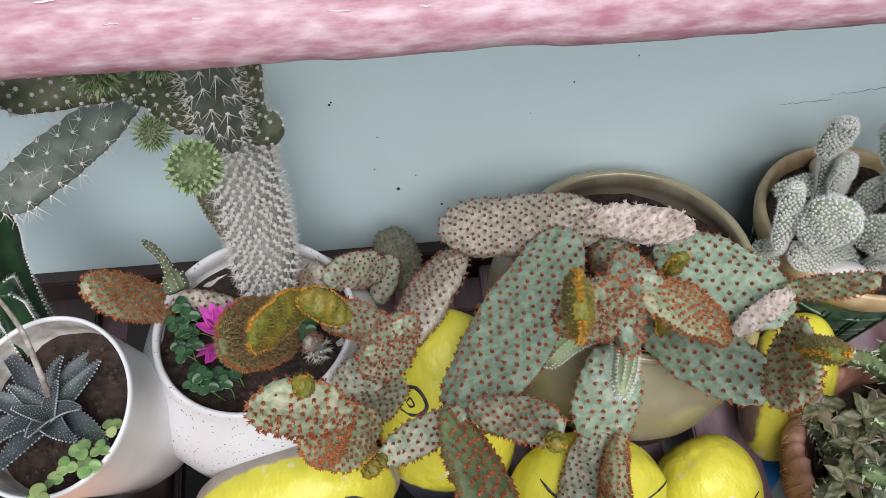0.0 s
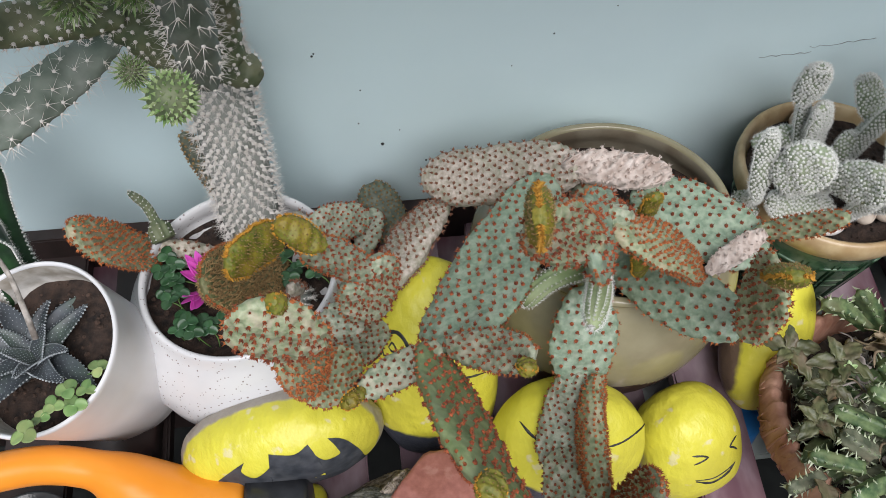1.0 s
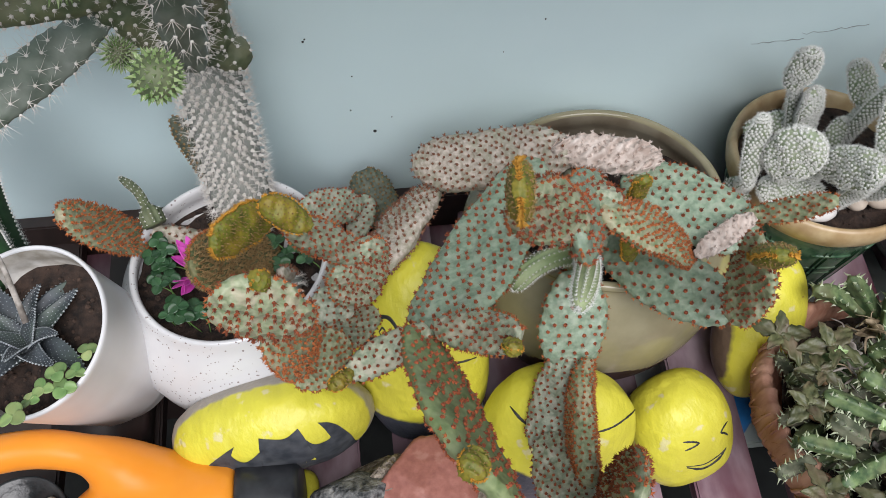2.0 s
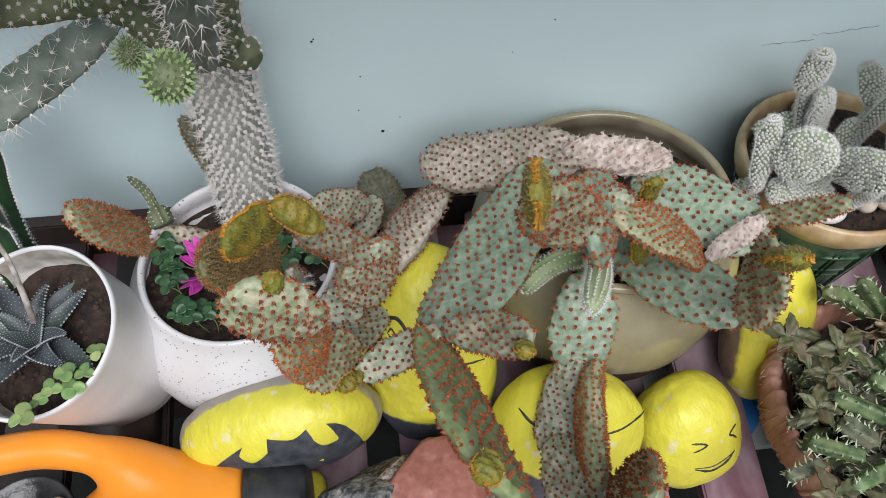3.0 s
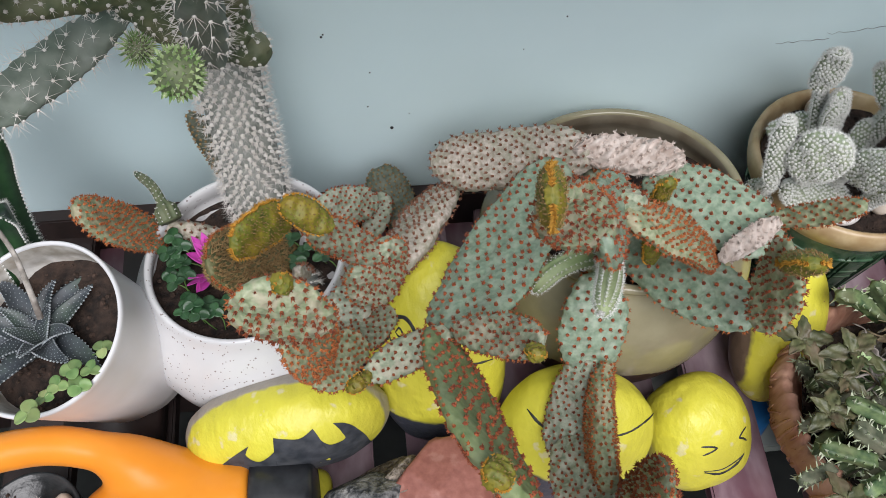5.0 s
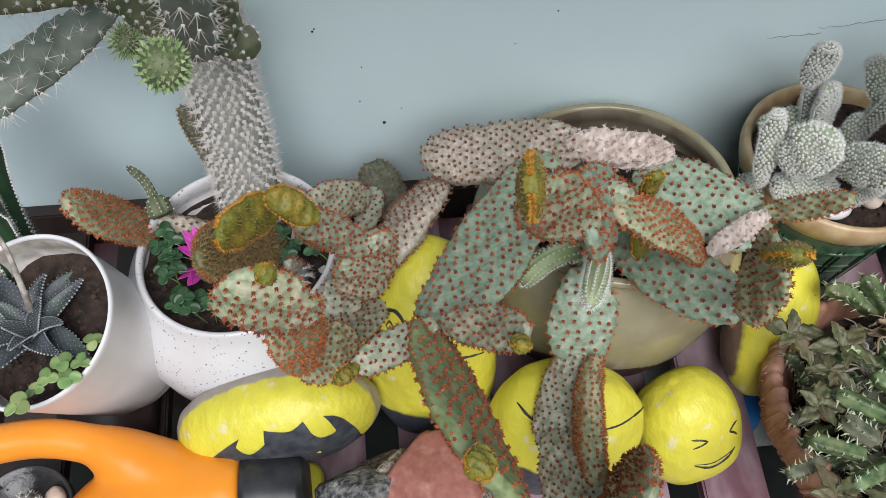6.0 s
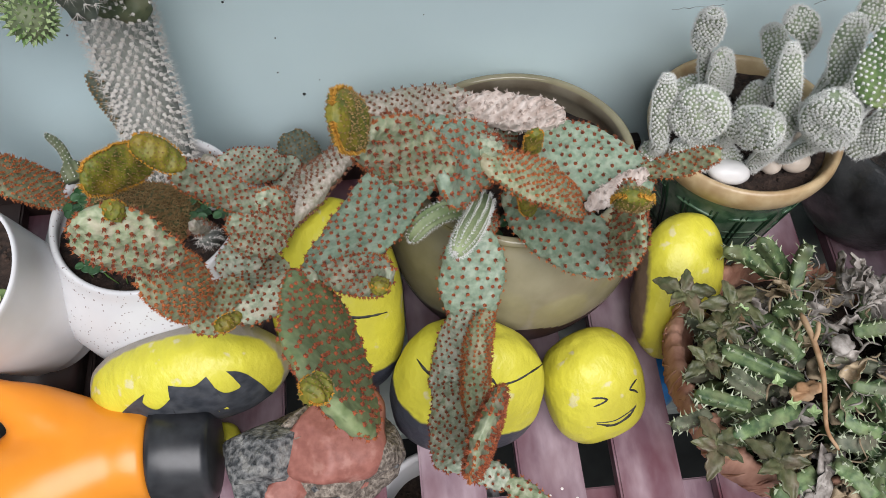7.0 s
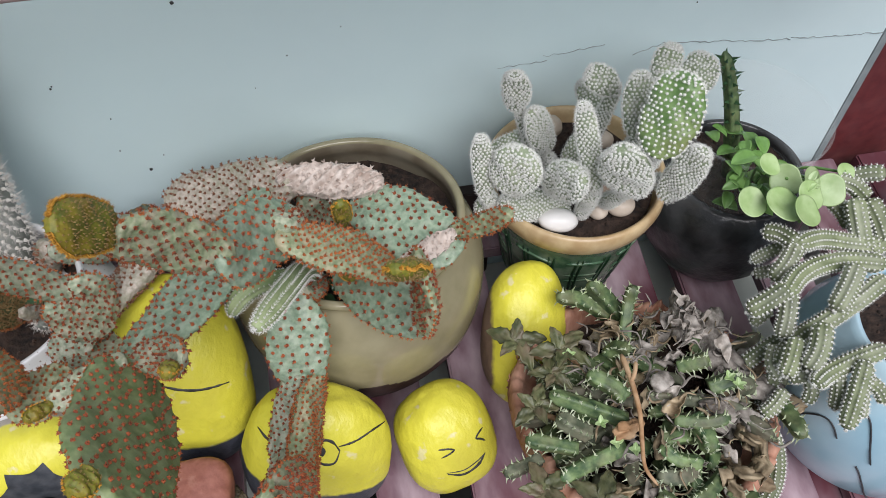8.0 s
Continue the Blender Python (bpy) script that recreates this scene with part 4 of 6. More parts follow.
# pebbles in the green pot
for i, (x, y, ax, ay, az, rz, key) in enumerate(((0.422, 0.447, 0.0225, 0.0135, 0.012, -12, "egg_white"), (0.470, 0.458, 0.012, 0.0155, 0.011, 4, "egg_tan"), (0.497, 0.456, 0.0155, 0.014, 0.012, 10, "egg_tan"), (0.484, 0.485, 0.013, 0.012, 0.011, 30, "egg_tan"), (0.513, 0.481, 0.013, 0.012, 0.010, 0, "egg_tan"), (0.452, 0.588, 0.014, 0.014, 0.012, 20, "egg_tan"), (0.507, 0.557, 0.014, 0.011, 0.010, 0, "egg_tan"), (0.43, 0.565, 0.012, 0.01, 0.009, 40, "egg_white"))):
    tagged(stone("pebble", "smooth white pebble on the soil" if key == "egg_white" else "smooth cream pebble on the soil", "pebble", (x + 0.004, y, 0.2105 + az * 0.75), (ax, ay, az), (0, 0, rz), M[key], i, 0.08, 2.1, 32, 18)[0], group="pebbles in the green pot")


# ---- cactus pads ----
SKINS = {
    "main": ("pad_main", "tuft", 0.0098, 4, 0.0028), "mid": ("pad_mid", "tuft", 0.0068, 4, 0.0025), "old": ("pad_old", "tuft", 0.0064, 4, 0.0024),
    "olive": ("pad_olive", "tuft_olive", 0.0040, 4, 0.0030),
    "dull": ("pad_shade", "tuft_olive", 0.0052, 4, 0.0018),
    "dark": ("pad_dark", "tuft_orange", 0.0056, 4, 0.0024), "pale": ("pad_pale", "tuft", 0.0068, 4, 0.0021), "stem": ("pad_stem", "tuft_brown", 0.0070, 4, 0.0028),
    "dry": ("pad_dry", "pad_dry", 0.0060, 4, 0.0028), "young": ("pad_young", "tuft_olive", 0.0030, 4, 0.0012), "leafy": ("pad_leaf", "tuft", 0.0092, 4, 0.0021), "fuzz": ("pad_fuzz", "tuft_white", 0.0037, 6, 0.0037),
    "bright": ("leaf_clover", "tuft_white", 0.0050, 6, 0.0030), "grey": ("joint_grey", "spine", 0.0125, 5, 0.0105), "moss": ("trunk_green", "spine", 0.0080, 4, 0.0040),
    "column": ("trunk", "spine", 0.0074, 5, 0.0050),
}


def pad(parent, skin, base, tip, width, thick=0.0, face=(0.0, -0.45, 0.9), bend=0.0, blunt=2.3, neck=0.42, seed=0, name="pad", label="", widest=0.56, tuft_scale=1.0):
    """One flattened stem joint, with its bristles as a part of it."""
    rg = random.Random(seed * 31 + 5)
    skin_key, tuft_key, gap, count, length = SKINS[skin]
    base, tip = np.array(base, float), np.array(tip, float)
    L = np.linalg.norm(tip - base)
    ax = (tip - base) / L
    f = np.array(face, float)
    nz = unit(f - ax * (f @ ax))
    sx = np.cross(ax, nz)
    thick = thick or min(0.017, 0.30 * width)
    ph = rg.uniform(0, 9)

    def outline(s):
        s = np.asarray(s, float)
        e = np.where(s < widest, (widest - s) / widest, (s - widest) / (1 - widest))
        h = np.maximum(0.0, 1 - np.minimum(1, e) ** blunt) ** (1 / 2.1)
        root = neck * np.sqrt(np.clip(1 - (1 - np.minimum(1, s / 0.07)) ** 2, 0, 1)) * np.clip(1 - (s / 0.34) ** 3, 0, 1) ** 0.5
        return np.maximum(h, root)

    def at(s, a):
        s, a = np.broadcast_arrays(np.asarray(s, float), np.asarray(a, float))
        h = outline(s)
        ca, sa = np.cos(a), np.sin(a)
        wob = 1 + 0.035 * np.sin(s * 9 + ph + 2 * ca) + 0.02 * np.sin(s * 23 + 3 * ph)
        x = width / 2 * h * wob * np.sign(ca) * np.abs(ca) ** 0.9
        z = thick / 2 * (0.35 + 0.65 * h) * np.sign(sa) * np.abs(sa) ** 0.85 * np.minimum(1, h * 3)
        lump = 0.0009 * np.sin(s * 13 + ph + x * 170) + 0.0006 * np.sin(s * 29 - x * 240 + 2 * ph)
        if skin == "dry":
            lump = lump + min(1.0, width / 0.034) ** 2 * 0.0030 * np.sin(s * 31 + 4 * ca + ph) * np.sin(s * 17 + 7 * sa) + min(1.0, width / 0.034) * 0.0022 * np.sin(s * 57 + 9 * ca + 2 * ph)
        cup = bend * L * (s - 0.5) ** 2 * 4 + 0.25 * bend * (x / (width / 2)) ** 2 * width
        return base + (L * s)[..., None] * ax + x[..., None] * sx + (z + lump * np.minimum(1, h * 2) + cup)[..., None] * nz

    # where the bristles sit: staggered rows on both faces, and along the rim
    ss, aa = [], []
    rows = max(3, int(L / gap / 0.87))
    for i in range(rows):
        s0 = (i + 0.7) / (rows + 0.4)
        k = max(1, int(width * float(outline(s0)) / gap + 0.35))
        for side in (1, -1):
            for j in range(k):
                u = (j + 0.5 + (0.25 if i % 2 else -0.25)) / k * 2 - 1 if k > 1 else 0.0
                u = max(-0.97, min(0.97, u + rg.uniform(-0.05, 0.05)))
                aa.append(math.acos(u) * side)
                ss.append(min(0.985, max(0.03, s0 + rg.uniform(-0.12, 0.12) * gap / L)))
    if skin in ("fuzz", "bright"):
        for s0 in (0.93, 0.965, 0.99):
            for a0 in np.arange(0.0, 6.28, 0.42 if s0 < 0.98 else 0.9):
                ss.append(s0)
                aa.append(a0)
    ss, aa = np.array(ss), np.array(aa)
    P = at(ss, aa)
    N = np.cross(at(np.minimum(1, ss + 0.005), aa) - P, at(ss, aa + 0.02) - P)
    N /= np.maximum(1e-12, np.linalg.norm(N, axis=1))[:, None]
    mid = base + (L * ss)[:, None] * ax
    N *= np.sign(np.einsum("ij,ij->i", N, P - mid))[:, None]
    rim = max(4, int(L / gap * 1.1))
    rs_, ra_ = [], []
    for side in (0, math.pi):
        for i in range(rim):
            if 0.04 < (i + 0.5) / rim < 0.985:
                rs_.append((i + 0.5) / rim)
                ra_.append(side)
    for u in np.linspace(-0.9, 0.9, max(3, int(width / gap))):
        rs_.append(min(0.99, 1 - 0.5 * (1 - widest) * (1 - math.sqrt(1 - u * u))))
        ra_.append(0 if u > 0 else math.pi)
    rs_, ra_ = np.array(rs_), np.array(ra_)
    RP = at(rs_, ra_)
    RN = np.cos(ra_)[:, None] * sx + (1.6 * (rs_ - 0.5))[:, None] * ax
    RN /= np.linalg.norm(RN, axis=1)[:, None]
    o = np.array(base)
    P, N = np.vstack([P, RP]) - o, np.vstack([N, RN])
    # the skin, swelling a little under each bristle
    n, m = (60, 64) if width > 0.03 else (40, 40)
    S = 0.5 - 0.5 * np.cos(math.pi * np.arange(n) / (n - 1))
    V = (at(np.repeat(S, m), np.tile(2 * math.pi * np.arange(m) / m, n)) - o)
    d2 = ((V[:, None, :] - P[None, :, :]) ** 2).sum(axis=2)
    near = d2.argmin(axis=1)
    rise = min(0.0017, gap * 0.26)
    lift = np.exp(-d2[np.arange(len(V)), near] / (0.34 * gap) ** 2) * rise
    V = V + N[near] * lift[:, None]
    P = P + N * rise * 0.8
    ob = solid(name, V.tolist(), ring_faces(n, m), M[skin_key], parent, label)
    ob.location = Vector(o) - parent.location
    length, r = length * tuft_scale, 0.00042 * tuft_scale
    if skin in ("fuzz", "bright"):
        tv = spikes(P, N, rg, 11, length, 0.00027, 1.3, 0.4)
        tv = merge(tv, domes(P, N, 0.0013, 0.0013))
    elif skin == "column":
        tv = merge(domes(P, N, 0.0023, 0.0030), spikes([p + q * 0.003 for p, q in zip(P, N)], N + np.array((0, 0, -0.35)), rg, 12, 0.0082, 0.00028, 1.2, 0.5))
    elif skin in ("grey", "moss"):
        tv = merge(domes(P, N, 0.0016, 0.0012), spikes(P, N, rg, 6, length, 0.0003, 1.0, 0.5))
    elif skin == "young":
        q = len(P) - len(RP)
        tv = spikes(P[:q], N[:q], rg, 4, length, 0.0003, 0.8, 0.4)
        rv = spikes(P[q:], N[q:], rg, 14, 0.0027 * min(1.0, max(0.45, width / 0.03)), 0.0006, 1.5, 0.4)
        solid("rim_bristles", rv[0], rv[1], M["tuft_gold"], ob, "golden bristles", smooth=False)["kind"] = "stuff"
    else:
        q = len(P) - len(RP)
        tv = merge(spikes(P[:q], N[:q], rg, 9, length * 1.05, 0.0007, 0.9, 0.5), domes(P[:q], N[:q], 0.0019 if skin in ("main", "leafy") else 0.0013, 0.0009))
        if skin not in ("dry", "stem"):
            rv = merge(spikes(P[q:], N[q:], rg, 8, length * 0.95, 0.0006, 1.0, 0.5), domes(P[q:], N[q:], 0.0013, 0.0008))
            edge = solid("rim_bristles", rv[0], rv[1], M[tuft_key if skin in ("dull", "pale") else "tuft_orange"], ob, smooth=False)
            edge["kind"] = "stuff"
    if tv[0]:
        t = solid("bristles", tv[0], tv[1], M[tuft_key], ob, smooth=False)
        t["kind"] = "stuff"
    return ob


# the big sprawling cactus in the bowl
pear = thing("prickly_pear", "sprawling cinnamon prickly pear cactus with rust bristles", "cactus", (0.19, 0.45, 0.22))
HINT = {"young": "young olive-green pad with golden rim", "dry": "dried corky pad", "stem": "old corky stem pad"}


def joint(seed, skin, base, tip, width, thick, face=(0.0, -0.45, 0.9)):
    """One pad of the sprawling cactus."""
    bend = 0.0 if skin in ("young", "dry") or seed == 34 else 0.06 if seed % 3 != 1 else -0.05
    pad(pear, skin, base, tip, width, thick, face, bend, seed=seed, label=HINT.get(skin, ""))


pad(pear, "stem", (0.160, 0.462, 0.322), (0.022, 0.524, 0.246), 0.057, 0.034, (-0.3, -0.45, 0.8), 0.06, 3.6, 0.6, 1, label=HINT["stem"])
joint(2, "dry", (0.135, 0.462, 0.330), (0.238, 0.450, 0.318), 0.034, 0.020)
joint(3, "old", (0.185, 0.47, 0.225), (0.165, 0.462, 0.315), 0.05, 0.028)
joint(4, "stem", (0.030, 0.512, 0.234), (-0.037, 0.384, 0.274), 0.056, 0.022, (-0.41, 0.47, 0.79))
joint(5, "old", (-0.044, 0.372, 0.256), (-0.050, 0.366, 0.344), 0.060, 0.022, (0.49, -0.80, 0.3))
joint(6, "old", (-0.044, 0.370, 0.322), (-0.093, 0.338, 0.418), 0.026, 0.020, (0.4, -0.7, 0.5))
joint(7, "young", (-0.072, 0.312, 0.446), (-0.100, 0.316, 0.474), 0.019, 0.014, (0.26, -0.67, 0.7))
joint(8, "pale", (-0.050, 0.380, 0.262), (-0.094, 0.362, 0.226), 0.038, 0.012)
joint(9, "pale", (-0.034, 0.394, 0.203), (-0.082, 0.314, 0.254), 0.036, 0.012, (-0.2, -0.4, 0.85))
joint(10, "mid", (-0.090, 0.251, 0.408), (-0.112, 0.242, 0.490), 0.055, 0.013, (0.1, -0.99, -0.08))
joint(11, "young", (-0.096, 0.248, 0.482), (-0.098, 0.242, 0.498), 0.012, 0.010)
joint(12, "young", (-0.102, 0.341, 0.424), (-0.133, 0.294, 0.464), 0.032, 0.010, (0.88, -0.46, 0.1))
joint(13, "dark", (-0.086, 0.290, 0.296), (-0.100, 0.256, 0.412), 0.048, 0.014, (0.8, -0.5, 0.3))
joint(14, "dark", (-0.064, 0.324, 0.266), (-0.106, 0.277, 0.284), 0.040, 0.014, (0.42, -0.1, 0.9))
joint(15, "old", (0.006, 0.288, 0.335), (-0.060, 0.266, 0.313), 0.026, 0.013)
joint(16, "young", (-0.057, 0.266, 0.318), (-0.072, 0.248, 0.331), 0.0115, 0.010, (-0.4, -0.6, 0.5))
joint(17, "main", (0.125, 0.462, 0.305), (0.005, 0.288, 0.310), 0.082, 0.014, (-0.35, 0.20, 0.89))
joint(18, "old", (0.014, 0.293, 0.325), (0.068, 0.243, 0.392), 0.030, 0.013)
joint(19, "young", (0.056, 0.240, 0.392), (0.055, 0.226, 0.408), 0.013, 0.010)
joint(20, "main", (0.150, 0.374, 0.378), (0.094, 0.280, 0.450), 0.056, 0.017, (0.83, -0.2, 0.56))
joint(21, "mid", (0.106, 0.298, 0.440), (0.049, 0.263, 0.530), 0.042, 0.018, (0.45, -0.86, 0.05))
joint(22, "dark", (0.142, 0.330, 0.413), (0.237, 0.349, 0.320), 0.050, 0.016, (0.7, 0.09, 0.71))
joint(23, "young", (0.194, 0.396, 0.330), (0.192, 0.384, 0.378), 0.016, 0.011)
joint(24, "young", (0.184, 0.366, 0.325), (0.196, 0.368, 0.282), 0.018, 0.012)
joint(25, "main", (0.205, 0.450, 0.308), (0.290, 0.350, 0.325), 0.070, 0.012, (-0.12, -0.1, 0.98))
joint(26, "dry", (0.231, 0.333, 0.332), (0.291, 0.365, 0.338), 0.018, 0.004, (-0.1, -0.3, 0.94))
joint(27, "dark", (0.290, 0.374, 0.322), (0.338, 0.340, 0.384), 0.018, 0.013)
joint(28, "main", (0.176, 0.398, 0.272), (0.254, 0.288, 0.311), 0.056, 0.014, (-0.50, -0.15, 0.82))
joint(29, "mid", (0.249, 0.277, 0.326), (0.250, 0.288, 0.416), 0.050, 0.011, (-0.98, -0.1, 0.1))
joint(30, "young", (0.246, 0.284, 0.404), (0.221, 0.242, 0.470), 0.026, 0.014, (0.05, 0.83, 0.56))
joint(31, "main", (0.140, 0.346, 0.304), (0.132, 0.290, 0.226), 0.056, 0.013, (-0.1, -0.8, 0.5))
joint(32, "pale", (0.134, 0.302, 0.236), (0.105, 0.238, 0.172), 0.048, 0.012, (-0.6, -0.45, 0.6))
joint(33, "pale", (0.112, 0.246, 0.186), (0.108, 0.150, 0.232), 0.048, 0.014, (-0.2, -0.5, 0.8))
joint(34, "mid", (0.132, 0.174, 0.238), (0.113, 0.121, 0.408), 0.066, 0.012, (0.89, -0.45, 0.0))
joint(47, "pale", (0.118, 0.170, 0.198), (0.150, 0.149, 0.200), 0.022, 0.012)
joint(48, "mid", (0.148, 0.151, 0.200), (0.180, 0.120, 0.200), 0.021, 0.012)
joint(35, "dark", (0.144, 0.306, 0.222), (0.120, 0.185, 0.236), 0.056, 0.021, (0.97, -0.21, 0.1))
pad(pear, "leafy", (0.003, 0.288, 0.305), (0.024, 0.128, 0.414), 0.094, 0.018, (0.8, 0.42, 0.43), 0.03, 3.0, 0.6, 36, widest=0.55)
joint(37, "young", (0.020, 0.150, 0.434), (0.010, 0.134, 0.446), 0.018, 0.012)
joint(38, "young", (0.055, 0.266, 0.524), (0.041, 0.223, 0.584), 0.032, 0.012, (0.98, -0.14, 0.11))
joint(39, "old", (0.16, 0.4, 0.24), (0.142, 0.345, 0.300), 0.03, 0.018)
joint(40, "old", (0.165, 0.43, 0.25), (0.146, 0.365, 0.385), 0.024, 0.018)
joint(41, "old", (0.13, 0.44, 0.235), (0.12, 0.45, 0.305), 0.03, 0.018)
joint(42, "old", (0.21, 0.43, 0.225), (0.215, 0.445, 0.308), 0.03, 0.018)
joint(43, "old", (0.2, 0.42, 0.225), (0.180, 0.392, 0.275), 0.028, 0.018)
joint(44, "old", (0.150, 0.372, 0.378), (0.142, 0.338, 0.412), 0.030, 0.018)
P = smooth_path([(0.158, 0.400, 0.25), (0.150, 0.372, 0.300), (0.136, 0.322, 0.345), (0.114, 0.272, 0.374)], 26)


def fluted(parent, name, P, R, mat, tuft, ribs=11, depth=0.10, gap=0.0032, count=4, length=0.003, seed=0, label="", bump=0.0):
    """A ribbed round stem with bristles along the ribs."""
    rg = random.Random(seed)
    n = len(P)
    V, F, fr = tube(P, R, ribs * 4, ribs, depth)
    o = np.array(P[0])
    ob = solid(name, [v - o for v in V], F, mat, parent, label)
    ob.location = Vector(o) - parent.location
    pts, nrm = [], []
    total = sum(np.linalg.norm(P[i + 1] - P[i]) for i in range(n - 1))
    k = max(4, int(total / gap))
    for i in range(k):
        u = (i + 0.5) / k * (n - 1)
        q = min(n - 2, int(u))
        w = u - q
        p, t, a, b, r = [fr[q][c] * (1 - w) + fr[q + 1][c] * w for c in range(5)]
        for j in range(ribs):
            an = 2 * math.pi * j / ribs
            d = a * math.cos(an) + b * math.sin(an)
            if i % 2 == j % 2 or gap > 0.004:
                pts.append(p + d * r * (1 + depth) - o)
                nrm.append(unit(d + t * 0.25 * (u / n > 0.85)))
    for _ in range(10):
        d = unit(np.array([rg.uniform(-1, 1) for _ in range(3)]) + fr[-1][1] * 1.2)
        pts.append(np.array(P[-1]) - o + d * R[-1] * 0.5)
        nrm.append(d)
    tv = spikes(pts, nrm, rg, count, length, 0.00026, 0.9, 0.4)
    if bump:
        tv = merge(tv, domes(pts, nrm, bump, bump * 0.8))
    solid("bristles", tv[0], tv[1], tuft, ob, smooth=False)["kind"] = "stuff"
    return ob


def round_tip(n, r):
    return [r * (0.55 + 0.45 * min(1, i / 3)) * math.sqrt(max(0.02, 1 - max(0, (i - (n - 6)) / 5.5) ** 2)) for i in range(n)]


fluted(pear, "shoot", P, round_tip(26, 0.0088), M["shoot"], M["tuft_white"], 10, 0.10, 0.0022, 7, 0.0032, 3, "pale hairy shoot")
P = smooth_path([(0.152, 0.390, 0.255), (0.138, 0.366, 0.300), (0.114, 0.352, 0.318), (0.095, 0.344, 0.314), (0.083, 0.337, 0.300)], 22)
fluted(pear, "shoot", P, round_tip(22, 0.0085), M["shoot"], M["tuft_white"], 9, 0.10, 0.0026, 5, 0.0025, 4, "curved green shoot")

# the tall cactus and small plants of the speckled pot
tall = thing("column_cactus", "tall grey cactus thick with white tubercles and spines", "cactus", (-0.165, 0.47, 0.19))
pad(tall, "column", (-0.161, 0.503, 0.185), (-0.167, 0.568, 0.445), 0.057, 0.050, (0.1, -0.9, 0.4), 0.0, 5.0, 0.8, 51, "trunk", "white-spined trunk", 0.5)
pad(tall, "moss", (-0.176, 0.530, 0.424), (-0.118, 0.492, 0.436), 0.030, 0.024, (0.0, -0.5, 0.85), 0.0, 4.0, 0.8, 59, "branch", "mossy shoulder at the top of the trunk", 0.5)
pad(tall, "grey", (-0.152, 0.460, 0.462), (-0.140, 0.408, 0.612), 0.030, 0.026, (0.2, -0.9, 0.4), 0.0, 4.0, 0.8, 52, "branch", "smooth grey branch", 0.5)
pad(tall, "moss", (-0.138, 0.498, 0.445), (-0.133, 0.480, 0.615), 0.028, 0.024, (0.1, -0.9, 0.4), 0.0, 3.0, 0.8, 53, "branch", "green spiny branch", 0.5)
pad(tall, "moss", (-0.160, 0.492, 0.450), (-0.216, 0.490, 0.520), 0.042, 0.034, (0.1, -0.9, 0.4), 0.0, 3.0, 0.8, 54, "branch", "green spiny branch", 0.5)
pad(tall, "moss", (-0.198, 0.480, 0.515), (-0.290, 0.450, 0.530), 0.030, 0.024, (0.0, -0.7, 0.6), 0.0, 3.0, 0.8, 55, "branch", "green spiny branch", 0.5)
pad(tall, "grey", (-0.218, 0.520, 0.466), (-0.312, 0.424, 0.450), 0.036, 0.014, (0.1, -0.55, 0.8), 0.0, 2.6, 0.4, 56, "branch", "flat grey-green joint with star spines", 0.66)
pad(tall, "moss", (-0.282, 0.445, 0.540), (-0.36, 0.44, 0.50), 0.03, 0.026, (0.1, -0.75, 0.6), 0.0, 3.0, 0.7, 57, "branch", "green spiny branch", 0.55)
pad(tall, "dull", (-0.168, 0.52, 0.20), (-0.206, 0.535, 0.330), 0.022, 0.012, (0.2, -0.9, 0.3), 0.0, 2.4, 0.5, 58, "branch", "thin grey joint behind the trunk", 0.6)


def burr(parent, at, r, seed, spread=0.007):
    """A young ball-shaped shoot covered in green spines."""
    rg = random.Random(seed)
    V, F = [], []
    P, N = [], []
    for i in range(150):
        z = 1 - 2 * (i + 0.5) / 150
        a = i * 2.39996
        d = np.array((math.sqrt(1 - z * z) * math.cos(a), math.sqrt(1 - z * z) * math.sin(a), z))
        P.append(d * r)
        N.append(d)
    S = tube([(0, 0, r * math.sin(t)) for t in np.linspace(-1.5, 1.5, 14)], [r * math.cos(t) for t in np.linspace(-1.5, 1.5, 14)], 22)
    ob = solid("shoot", S[0], S[1], M["trunk_green"], parent, "bright green spiny shoot")
    ob.location = Vector(at) - parent.location
    tv = spikes(P, N, rg, 1, spread, r * 0.12, 0.12, 0.3)
    solid("prickle_coat", tv[0], tv[1], M["spine_green"], ob, smooth=False)["kind"] = "stuff"
    tv = spikes([p * 1.02 for p in P], N, rg, 3, spread * 0.6, 0.0003, 0.8, 0.4)
    solid("hair_coat", tv[0], tv[1], M["spine"], ob, smooth=False)["kind"] = "stuff"


burr(tall, (-0.159, 0.388, 0.518), 0.0155, 1, 0.0040)
burr(tall, (-0.206, 0.470, 0.467), 0.0095, 2, 0.0065)
burr(tall, (-0.175, 0.445, 0.565), 0.016, 3)
burr(tall, (-0.285, 0.40, 0.575), 0.018, 4)
burr(tall, (-0.205, 0.42, 0.575), 0.013, 5)

low = thing("small_prickly_pear", "low prickly pear with brown and grey pads", "cactus", (-0.17, 0.47, 0.2))
